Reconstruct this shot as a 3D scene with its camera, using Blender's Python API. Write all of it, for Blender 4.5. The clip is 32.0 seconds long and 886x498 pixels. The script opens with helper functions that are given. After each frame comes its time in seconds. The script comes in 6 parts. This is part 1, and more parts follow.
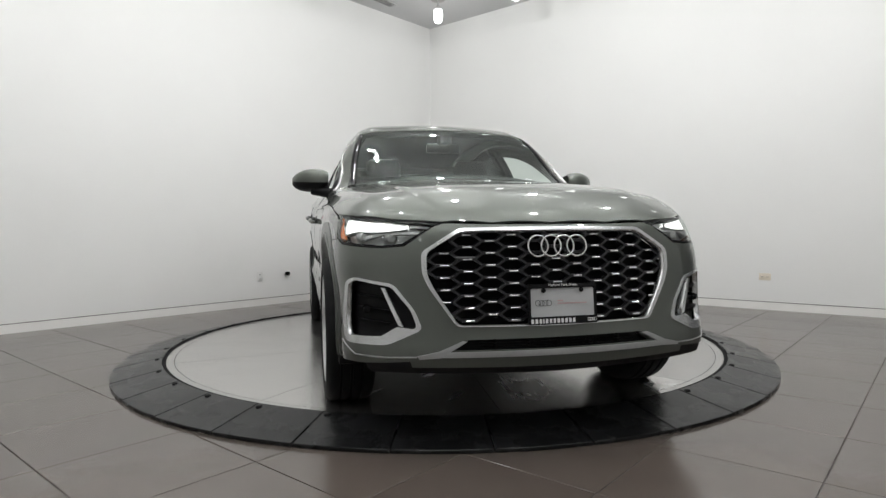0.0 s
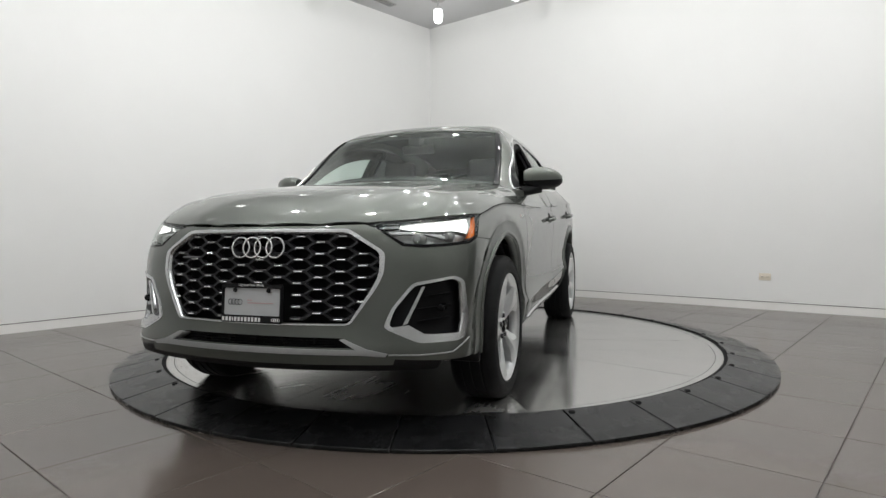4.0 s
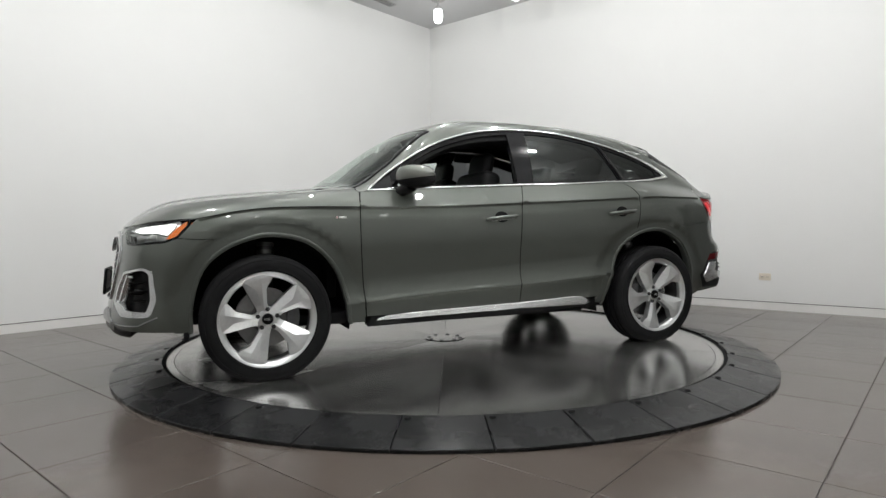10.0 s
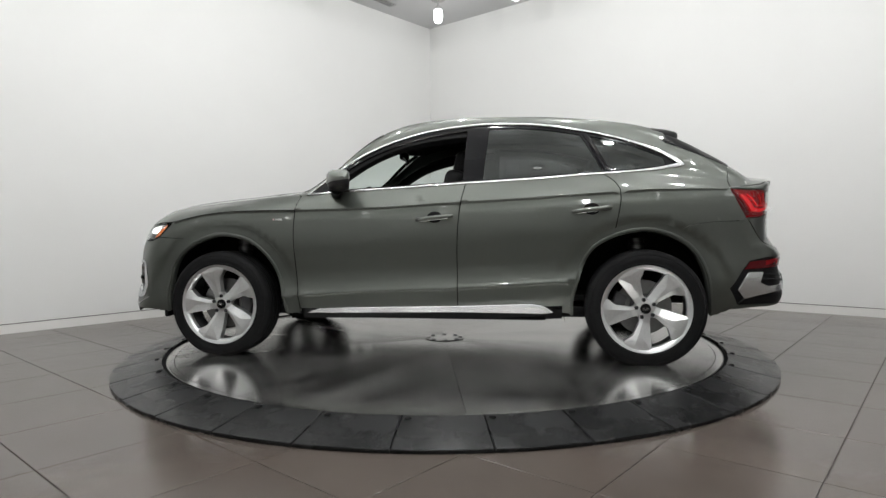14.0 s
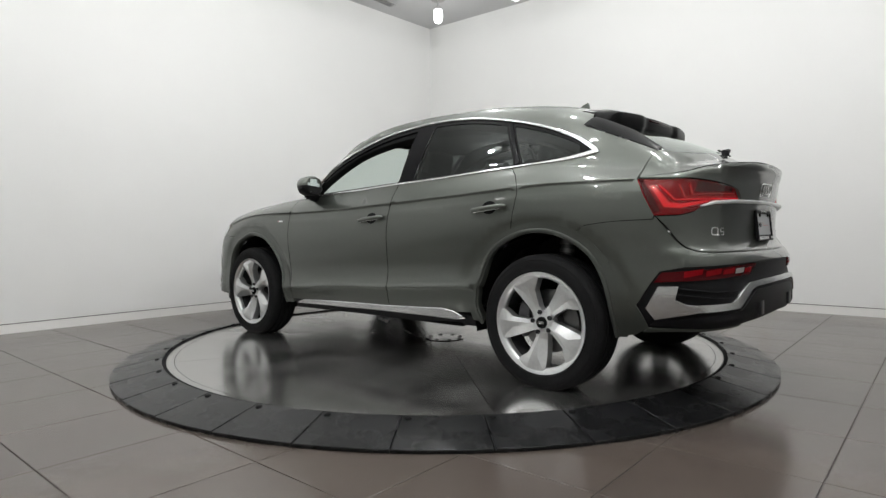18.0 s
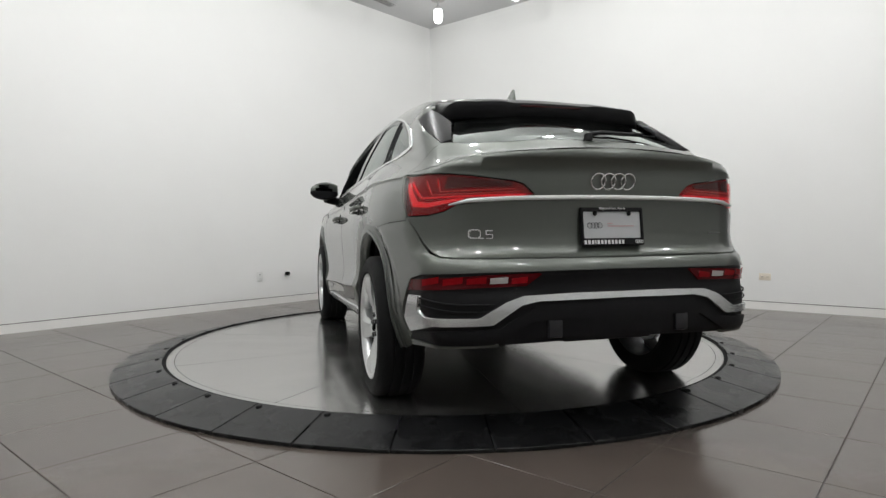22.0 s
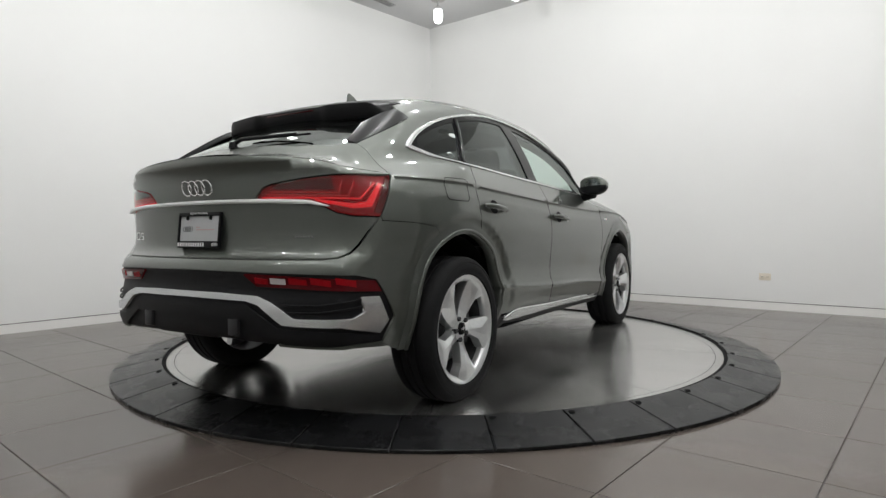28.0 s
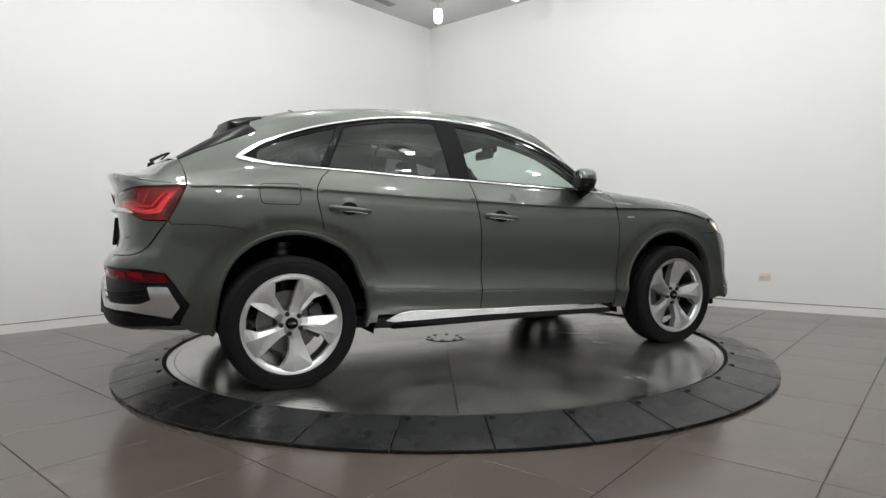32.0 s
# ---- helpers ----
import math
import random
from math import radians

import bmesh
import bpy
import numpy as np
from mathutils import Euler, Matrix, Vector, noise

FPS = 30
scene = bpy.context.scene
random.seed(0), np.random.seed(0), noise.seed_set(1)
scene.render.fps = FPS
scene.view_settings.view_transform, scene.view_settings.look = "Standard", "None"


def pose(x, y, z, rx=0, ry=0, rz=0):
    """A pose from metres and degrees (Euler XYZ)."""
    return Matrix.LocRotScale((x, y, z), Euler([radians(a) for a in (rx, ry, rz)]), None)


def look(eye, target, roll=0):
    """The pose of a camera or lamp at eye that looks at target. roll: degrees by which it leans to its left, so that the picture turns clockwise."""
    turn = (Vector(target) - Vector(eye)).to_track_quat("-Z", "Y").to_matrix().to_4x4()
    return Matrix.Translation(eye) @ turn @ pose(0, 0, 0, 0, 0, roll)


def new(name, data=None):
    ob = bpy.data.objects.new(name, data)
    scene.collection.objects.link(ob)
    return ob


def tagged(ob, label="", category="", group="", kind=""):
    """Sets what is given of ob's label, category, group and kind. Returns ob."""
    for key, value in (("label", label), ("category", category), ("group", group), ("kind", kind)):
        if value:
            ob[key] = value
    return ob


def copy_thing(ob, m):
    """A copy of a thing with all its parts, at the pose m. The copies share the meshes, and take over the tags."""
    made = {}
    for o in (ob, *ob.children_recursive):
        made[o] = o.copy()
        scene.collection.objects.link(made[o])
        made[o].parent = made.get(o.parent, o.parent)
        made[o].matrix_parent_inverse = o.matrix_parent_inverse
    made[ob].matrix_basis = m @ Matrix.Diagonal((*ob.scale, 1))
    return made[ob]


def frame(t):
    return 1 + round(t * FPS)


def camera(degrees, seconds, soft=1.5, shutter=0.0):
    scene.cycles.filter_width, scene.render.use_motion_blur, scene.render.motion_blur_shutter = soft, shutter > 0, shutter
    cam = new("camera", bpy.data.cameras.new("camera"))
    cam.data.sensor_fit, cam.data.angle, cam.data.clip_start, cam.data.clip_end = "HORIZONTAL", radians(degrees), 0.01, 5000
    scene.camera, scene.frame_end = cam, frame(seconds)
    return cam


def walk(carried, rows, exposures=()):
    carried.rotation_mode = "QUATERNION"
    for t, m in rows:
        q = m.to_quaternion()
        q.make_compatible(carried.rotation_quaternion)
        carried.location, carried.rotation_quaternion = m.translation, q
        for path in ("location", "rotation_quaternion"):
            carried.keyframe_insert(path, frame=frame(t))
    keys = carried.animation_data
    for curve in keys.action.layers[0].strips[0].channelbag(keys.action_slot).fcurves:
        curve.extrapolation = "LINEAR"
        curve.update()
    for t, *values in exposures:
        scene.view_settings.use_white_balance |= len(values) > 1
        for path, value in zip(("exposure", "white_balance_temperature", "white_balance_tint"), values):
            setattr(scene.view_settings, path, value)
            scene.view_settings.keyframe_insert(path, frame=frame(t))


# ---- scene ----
from mathutils.geometry import delaunay_2d_cdt

# The camera stands still in front of the turntable.
cam = camera(73.13, 32.0, soft=1.4)
EYE = Vector((0.0, -4.678, 0.8465))
AIM = EYE + Vector((-0.001367, 0.99950, -0.03162))
walk(cam, [(0.0, look(EYE, AIM, -0.50)), (32.0, look(EYE, AIM, -0.50))])

# Light: white gallery ceiling with track spots; the world outside is nearly black.
world = bpy.data.worlds.new("world")
scene.world = world
world.use_nodes = True
world.node_tree.nodes["Background"].inputs[0].default_value = (0.05, 0.05, 0.05, 1)
world.node_tree.nodes["Background"].inputs[1].default_value = 0.2
scene.view_settings.exposure = 0.0
LAMP_WATTS = 54.5
FLOOR = -0.055
CEIL = 4.02


# ---------- materials ----------
def material(name, color, rough=0.5, metal=0.0, coat=0.0, vary=0.0, scale=6.0, bump=0.0, bump_scale=60.0,
             rough_vary=0.0, emit=None, power=0.0, alpha=1.0, transmission=0.0, spec=0.5, aniso=0.0, island=0.0, coat_ior=1.5):
    m = bpy.data.materials.new(name)
    m.use_nodes = True
    nt = m.node_tree
    b = nt.nodes["Principled BSDF"]
    b.inputs["Base Color"].default_value = (*color, 1)
    b.inputs["Roughness"].default_value = rough
    b.inputs["Metallic"].default_value = metal
    b.inputs["Coat Weight"].default_value = coat
    b.inputs["Coat Roughness"].default_value = 0.025
    b.inputs["Coat IOR"].default_value = coat_ior
    b.inputs["Specular IOR Level"].default_value = spec
    b.inputs["Transmission Weight"].default_value = transmission
    b.inputs["Alpha"].default_value = alpha
    b.inputs["Anisotropic"].default_value = aniso
    if emit:
        b.inputs["Emission Color"].default_value = (*emit, 1)
        b.inputs["Emission Strength"].default_value = power
    if vary or rough_vary or bump or island:
        co = nt.nodes.new("ShaderNodeTexCoord")
        big = nt.nodes.new("ShaderNodeTexNoise")
        big.inputs["Scale"].default_value = scale
        big.inputs["Detail"].default_value = 6
        fine = nt.nodes.new("ShaderNodeTexNoise")
        fine.inputs["Scale"].default_value = bump_scale
        fine.inputs["Detail"].default_value = 4
        for n in (big, fine):
            nt.links.new(co.outputs["Object"], n.inputs["Vector"])
        mixf = nt.nodes.new("ShaderNodeMath")
        mixf.operation = "MULTIPLY_ADD"
        mixf.inputs[1].default_value = 0.35
        nt.links.new(fine.outputs["Fac"], mixf.inputs[0])
        nt.links.new(big.outputs["Fac"], mixf.inputs[2])
        if vary or island:
            hsv = nt.nodes.new("ShaderNodeHueSaturation")
            hsv.inputs["Color"].default_value = (*color, 1)
            ramp = nt.nodes.new("ShaderNodeMapRange")
            ramp.inputs[1].default_value, ramp.inputs[2].default_value = 0.4, 0.95
            ramp.inputs[3].default_value, ramp.inputs[4].default_value = 1 - vary, 1 + vary
            nt.links.new(mixf.outputs[0], ramp.inputs[0])
            last = ramp.outputs[0]
            if island:
                info = nt.nodes.new("ShaderNodeObjectInfo")
                add = nt.nodes.new("ShaderNodeMapRange")
                add.inputs[3].default_value, add.inputs[4].default_value = 1 - island, 1 + island
                nt.links.new(info.outputs["Random"], add.inputs[0])
                mul = nt.nodes.new("ShaderNodeMath")
                mul.operation = "MULTIPLY"
                nt.links.new(last, mul.inputs[0])
                nt.links.new(add.outputs[0], mul.inputs[1])
                last = mul.outputs[0]
            nt.links.new(last, hsv.inputs["Value"])
            nt.links.new(hsv.outputs["Color"], b.inputs["Base Color"])
        if rough_vary:
            rr = nt.nodes.new("ShaderNodeMapRange")
            rr.inputs[1].default_value, rr.inputs[2].default_value = 0.4, 0.95
            rr.inputs[3].default_value, rr.inputs[4].default_value = max(0.02, rough - rough_vary), rough + rough_vary
            nt.links.new(mixf.outputs[0], rr.inputs[0])
            nt.links.new(rr.outputs[0], b.inputs["Roughness"])
        if bump:
            bp = nt.nodes.new("ShaderNodeBump")
            bp.inputs["Strength"].default_value = bump
            bp.inputs["Distance"].default_value = 0.004
            nt.links.new(fine.outputs["Fac"], bp.inputs["Height"])
            nt.links.new(bp.outputs["Normal"], b.inputs["Normal"])
    return m


M_WALL = material("wall_paint", (0.80, 0.80, 0.79), 0.55, vary=0.015, scale=1.2, bump=0.05, bump_scale=120)
# Grey stand-in for the darker space behind the camera, mirrored in the car.
M_BACKWALL = material("grey_reflected_wall", (0.52, 0.52, 0.51), 0.55, vary=0.02, scale=1.2, bump=0.05, bump_scale=120)
M_BASE = material("base_paint", (0.82, 0.81, 0.79), 0.45, vary=0.02, scale=3)
M_CEIL = material("ceiling_paint", (0.66, 0.66, 0.665), 0.8, vary=0.02, scale=2)
# Tone of the unseen panel that darkens reflections on the car's sides.
M_DARKPANEL = material("dark_reflected_panel", (0.10, 0.10, 0.105), 0.45, vary=0.08, scale=2)
M_GAP = material("shadow_gap", (0.10, 0.09, 0.085), 0.8)
M_TILE = material("floor_tile", (0.093, 0.076, 0.066), 0.17, vary=0.07, scale=2.6, bump=0.05, bump_scale=240,
                  rough_vary=0.025, island=0.05, spec=0.60)
M_GROUT = material("grout", (0.09, 0.082, 0.078), 0.85, vary=0.1)
M_RUBBER = material("rubber_ramp", (0.0115, 0.0117, 0.0125), 0.27, spec=0.22, vary=0.14, scale=5, bump=0.05, bump_scale=320,
                    rough_vary=0.08, island=0.08)
M_DARK = material("black_gap", (0.007, 0.007, 0.0075), 0.7, spec=0.08)
M_PAINT = material("car_paint", (0.097, 0.106, 0.094), 0.44, metal=0.80, coat=1.0, vary=0.03, scale=900, coat_ior=1.58)
M_CLAD = material("arch_paint", (0.084, 0.092, 0.082), 0.44, metal=0.6, coat=0.6, vary=0.03, scale=500)
M_SILVER = material("satin_silver", (0.66, 0.67, 0.68), 0.24, metal=0.9, vary=0.04, scale=30)
M_LIP = material("lip_silver", (0.38, 0.385, 0.39), 0.30, metal=0.85, vary=0.05, scale=30)
M_CHROME = material("bright_trim", (0.80, 0.81, 0.81), 0.14, metal=1.0, vary=0.02, scale=20)
M_BAR = material("bright_bar", (0.88, 0.89, 0.89), 0.30, metal=0.55, vary=0.02, scale=20)
M_ALLOY = material("alloy_paint", (0.73, 0.74, 0.745), 0.30, metal=0.85, coat=0.4, vary=0.04, scale=60)
M_PLASTIC = material("black_plastic", (0.006, 0.006, 0.007), 0.48, spec=0.20, vary=0.15, scale=30, bump=0.2, bump_scale=500)
M_GLOSS = material("gloss_black", (0.005, 0.005, 0.006), 0.12, spec=0.18)
M_FIN = material("satin_black", (0.005, 0.005, 0.0055), 0.30, spec=0.14)
M_TYRE = material("tyre_rubber", (0.009, 0.009, 0.0096), 0.72, spec=0.16, vary=0.2, scale=15, bump=0.25, bump_scale=300)
# Silver barrel darkened in its colour, for the shade behind the spokes.
M_BARREL = material("barrel_shade", (0.10, 0.10, 0.104), 0.5, metal=0.6, vary=0.15, scale=30)
M_WIRE = material("grille_black", (0.022, 0.022, 0.025), 0.28, spec=0.4, vary=0.1, scale=40)
M_STEEL = material("brake_steel", (0.22, 0.22, 0.22), 0.38, metal=0.9, vary=0.1, scale=30)
M_CAST = material("cast_grey", (0.10, 0.10, 0.104), 0.5, metal=0.5, vary=0.15, scale=40)
M_LINER = material("felt_liner", (0.012, 0.012, 0.0125), 0.95, spec=0.05, vary=0.2, scale=20, bump=0.4, bump_scale=200)
M_CABIN = material("cabin_black", (0.008, 0.008, 0.0085), 0.65, spec=0.15, vary=0.15, scale=12, bump=0.2, bump_scale=300)
M_LEATHER = material("seat_leather", (0.007, 0.007, 0.0075), 0.55, spec=0.15, vary=0.15, scale=14, bump=0.25, bump_scale=260)
M_HEADLINER = material("headliner", (0.02, 0.02, 0.021), 0.9, vary=0.08, scale=30)
M_MIRROR = material("mirror_glass", (0.75, 0.77, 0.78), 0.02, metal=1.0)
M_AMBER = material("amber_lens", (0.75, 0.16, 0.012), 0.15, coat=1.0, emit=(1.0, 0.25, 0.02), power=0.12)
M_DRL = material("headlight_led", (0.9, 0.9, 0.9), 0.2, emit=(1.0, 1.0, 0.97), power=1.5)
M_HOUSING = material("lamp_housing", (0.46, 0.47, 0.47), 0.32, metal=0.4, vary=0.1, scale=40)
M_VANE = material("bright_vane", (0.82, 0.83, 0.83), 0.35, metal=0.4)
M_REFL = material("reflector_bowl", (0.55, 0.56, 0.56), 0.35, metal=0.55)
M_REDLENS = material("red_lens", (0.26, 0.003, 0.007), 0.25, spec=0.2, vary=0.06, scale=30)
M_REDDARK = material("red_dark_lens", (0.075, 0.002, 0.004), 0.2, spec=0.2)
M_BRAKE = material("unlit_red_lens", (0.030, 0.002, 0.003), 0.2, spec=0.3)
M_REDLIT = material("red_led", (0.55, 0.01, 0.012), 0.2, emit=(1.0, 0.014, 0.03), power=0.30)
M_REDLINE = material("red_dim_led", (0.60, 0.03, 0.03), 0.2, emit=(1.0, 0.014, 0.03), power=0.07)
M_CLEAR = material("clear_insert", (0.50, 0.47, 0.47), 0.15, coat=1.0)
M_CARD = material("plate_card", (0.46, 0.47, 0.48), 0.45, vary=0.02, scale=10)
M_INK = material("dark_ink", (0.05, 0.05, 0.055), 0.5)
M_REDINK = material("red_ink", (0.50, 0.34, 0.34), 0.5)
M_WHITE = material("white_print", (0.75, 0.75, 0.75), 0.5)
M_BULB = material("bulb_glow", (0.9, 0.9, 0.9), 0.3, emit=(0.99, 1.0, 0.985), power=5.5)
M_FIXTURE = material("fixture_white", (0.45, 0.45, 0.45), 0.45)
M_VENT = material("vent_dark", (0.03, 0.03, 0.03), 0.7)
M_OUTLET = material("outlet_ivory", (0.74, 0.68, 0.58), 0.4)
M_OUTLETW = material("outlet_white", (0.74, 0.74, 0.73), 0.4)
M_WEAR = material("scuffed_edge", (0.42, 0.41, 0.39), 0.4, metal=0.6, vary=0.2, scale=20)


def glass(name, tint, rough=0.0, gloss=0.06):
    """Thin sheet glass: a gloss that grows at a slant, over a tinted see-through."""
    m = bpy.data.materials.new(name)
    m.use_nodes = True
    nt = m.node_tree
    nt.nodes.clear()
    out = nt.nodes.new("ShaderNodeOutputMaterial")
    mix = nt.nodes.new("ShaderNodeMixShader")
    face = nt.nodes.new("ShaderNodeLayerWeight")
    face.inputs["Blend"].default_value = 0.5
    steep = nt.nodes.new("ShaderNodeMath")
    steep.operation = "POWER"
    steep.inputs[1].default_value = 5.0
    fr = nt.nodes.new("ShaderNodeMath")
    fr.operation = "MULTIPLY_ADD"
    fr.inputs[1].default_value, fr.inputs[2].default_value = 0.90, gloss
    nt.links.new(face.outputs["Facing"], steep.inputs[0])
    nt.links.new(steep.outputs[0], fr.inputs[0])
    tr = nt.nodes.new("ShaderNodeBsdfTransparent")
    tr.inputs["Color"].default_value = (*tint, 1)
    gl = nt.nodes.new("ShaderNodeBsdfGlossy")
    gl.inputs["Roughness"].default_value = rough
    gl.inputs["Color"].default_value = (0.95, 1.0, 0.97, 1)
    nt.links.new(fr.outputs[0], mix.inputs[0])
    nt.links.new(tr.outputs[0], mix.inputs[1])
    nt.links.new(gl.outputs[0], mix.inputs[2])
    nt.links.new(mix.outputs[0], out.inputs["Surface"])
    return m


M_GLASS = glass("clear_glass", (0.84, 0.92, 0.89))
M_SCREEN = glass("windshield_glass", (0.80, 0.89, 0.85), 0.0, 0.045)
M_PRIVACY = glass("privacy_glass", (0.12, 0.125, 0.13), 0.0, 0.06)
M_BACKLIGHT = glass("rear_screen_glass", (0.10, 0.105, 0.11), 0.02, 0.20)
M_LENS = glass("lens_clear", (0.95, 0.96, 0.96), 0.0, 0.04)


def disc_metal():
    """Brushed plates of the turntable, with wiped grease smears; each plate has its own brushing."""
    m = bpy.data.materials.new("turntable_metal")
    m.use_nodes = True
    nt = m.node_tree
    b = nt.nodes["Principled BSDF"]
    co = nt.nodes.new("ShaderNodeTexCoord")
    info = nt.nodes.new("ShaderNodeObjectInfo")

    def noise(size, turn, scale, detail, distort):
        mp = nt.nodes.new("ShaderNodeMapping")
        mp.inputs["Scale"].default_value = size
        mp.inputs["Rotation"].default_value = (0, 0, turn)
        nt.links.new(co.outputs["Object"], mp.inputs["Vector"])
        shift = nt.nodes.new("ShaderNodeVectorMath")
        shift.operation = "MULTIPLY_ADD"
        shift.inputs[1].default_value = (9.0, 7.0, 3.0)
        nt.links.new(info.outputs["Random"], shift.inputs[0])
        nt.links.new(mp.outputs[0], shift.inputs[2])
        n = nt.nodes.new("ShaderNodeTexNoise")
        n.inputs["Scale"].default_value, n.inputs["Detail"].default_value = scale, detail
        n.inputs["Distortion"].default_value = distort
        nt.links.new(shift.outputs[0], n.inputs["Vector"])
        return n.outputs["Fac"]

    def ramp(src, a, c, lo, hi):
        r = nt.nodes.new("ShaderNodeMapRange")
        r.inputs[1].default_value, r.inputs[2].default_value = a, c
        r.inputs[3].default_value, r.inputs[4].default_value = lo, hi
        nt.links.new(src, r.inputs[0])
        return r.outputs[0]

    def maths(op, p, q):
        n = nt.nodes.new("ShaderNodeMath")
        n.operation = op
        nt.links.new(p, n.inputs[0])
        nt.links.new(q, n.inputs[1])
        return n.outputs[0]

    wipe = noise((1.0, 2.2, 1), 0.5, 1.5, 9, 0.6)
    brush = noise((1.2, 55.0, 1), 0.31, 1.0, 4, 0.0)
    grain = noise((1, 1, 1), 0.0, 60, 3, 0.0)
    rough = maths("ADD", ramp(wipe, 0.36, 0.72, 0.185, 0.245), maths("ADD", ramp(brush, 0.3, 0.7, -0.008, 0.010), ramp(info.outputs["Random"], 0, 1, -0.055, 0.06)))
    nt.links.new(rough, b.inputs["Roughness"])
    tone = maths("MULTIPLY", ramp(wipe, 0.36, 0.72, 0.54, 0.60), maths("MULTIPLY", ramp(info.outputs["Random"], 0, 1, 0.86, 1.10), ramp(brush, 0.3, 0.7, 0.985, 1.015)))
    mix = nt.nodes.new("ShaderNodeCombineColor")
    for i, k in enumerate((1.0, 0.985, 0.96)):
        mul = nt.nodes.new("ShaderNodeMath")
        mul.operation = "MULTIPLY"
        mul.inputs[1].default_value = k
        nt.links.new(tone, mul.inputs[0])
        nt.links.new(mul.outputs[0], mix.inputs[i])
    nt.links.new(mix.outputs[0], b.inputs["Base Color"])
    nt.links.new(ramp(wipe, 0.40, 0.70, 0.96, 0.86), b.inputs["Metallic"])
    bp = nt.nodes.new("ShaderNodeBump")
    bp.inputs["Strength"].default_value, bp.inputs["Distance"].default_value = 0.008, 0.002
    nt.links.new(grain, bp.inputs["Height"])
    nt.links.new(bp.outputs["Normal"], b.inputs["Normal"])
    return m


M_DISC = disc_metal()


# ---------- mesh helpers ----------
def mesh_of(name, verts, faces, mat, normals=None, smooth=True):
    me = bpy.data.meshes.new(name)
    me.from_pydata([tuple(map(float, v)) for v in verts], [], [tuple(map(int, f)) for f in faces])
    me.materials.append(mat)
    me.polygons.foreach_set("use_smooth", [smooth] * len(me.polygons))
    if normals is not None:
        me.normals_split_custom_set_from_vertices([tuple(map(float, n)) for n in normals])
    me.update()
    return me


def put(name, me, parent=None, m=None, label=""):
    ob = new(name, me)
    if parent:
        ob.parent = parent
    if m is not None:
        ob.matrix_basis = m
    if label:
        ob["label"] = label
    return ob


def bm_mesh(name, bm, mat, smooth_angle=0.6):
    bmesh.ops.recalc_face_normals(bm, faces=bm.faces)
    me = bpy.data.meshes.new(name)
    bm.to_mesh(me)
    bm.free()
    me.materials.append(mat)
    me.polygons.foreach_set("use_smooth", [True] * len(me.polygons))
    me.set_sharp_from_angle(angle=smooth_angle)
    return me


def part(name, bm, mat, parent, label="", m=None):
    """One bmesh as one mesh object under a thing or under a part."""
    return put(name, bm_mesh(name, bm, mat), parent, m, label)


def box(sx, sy, sz, at=(0, 0, 0), bevel=0.0, seg=2, bm=None, rot=None):
    b = bmesh.new()
    mat = Matrix.Translation(at)
    if rot is not None:
        mat = mat @ rot
    bmesh.ops.create_cube(b, size=1.0, matrix=Matrix.Diagonal((sx, sy, sz, 1)))
    if bevel:
        bmesh.ops.bevel(b, geom=b.edges[:], offset=bevel, segments=seg, affect="EDGES", profile=0.5)
    bmesh.ops.transform(b, matrix=mat, verts=b.verts)
    if bm is None:
        return b
    join(bm, b)
    return bm


def join(bm, other):
    me = bpy.data.meshes.new("scratch")
    other.to_mesh(me)
    other.free()
    bm.from_mesh(me)
    bpy.data.meshes.remove(me)
    return bm


def lathe(profile, steps=48, axis="z"):
    """Closed surface of revolution of (radius, height) pairs."""
    bm = bmesh.new()
    rings = []
    for k in range(steps):
        a = 2 * math.pi * k / steps
        ring = []
        for r, h in profile:
            p = (r * math.cos(a), r * math.sin(a), h)
            if axis == "y":
                p = (r * math.cos(a), h, r * math.sin(a))
            if axis == "x":
                p = (h, r * math.cos(a), r * math.sin(a))
            ring.append(bm.verts.new(p))
        rings.append(ring)
    for k in range(steps):
        a, b = rings[k], rings[(k + 1) % steps]
        for i in range(len(profile) - 1):
            bm.faces.new((a[i], b[i], b[i + 1], a[i + 1]))
    bmesh.ops.remove_doubles(bm, verts=bm.verts, dist=1e-5)
    return bm


def tube(points, radius, sides=10, closed=False):
    """A round bar along a line of points; radius a number or one for each point."""
    bm = bmesh.new()
    pts = [Vector(p) for p in points]
    n = len(pts)
    rings = []
    for i, p in enumerate(pts):
        a = pts[(i - 1) % n] if closed or i else p
        b = pts[(i + 1) % n] if closed or i < n - 1 else p
        d = (b - a).normalized()
        up = Vector((0, 0, 1)) if abs(d.z) < 0.9 else Vector((1, 0, 0))
        u = d.cross(up).normalized()
        v = d.cross(u)
        r = radius if isinstance(radius, (int, float)) else radius[i]
        rings.append([bm.verts.new(p + r * (math.cos(2 * math.pi * k / sides) * u + math.sin(2 * math.pi * k / sides) * v))
                      for k in range(sides)])
    for i in range(n if closed else n - 1):
        a, b = rings[i], rings[(i + 1) % n]
        for k in range(sides):
            bm.faces.new((a[k], a[(k + 1) % sides], b[(k + 1) % sides], b[k]))
    if not closed:
        bm.faces.new(rings[0][::-1])
        bm.faces.new(rings[-1])
    return bm


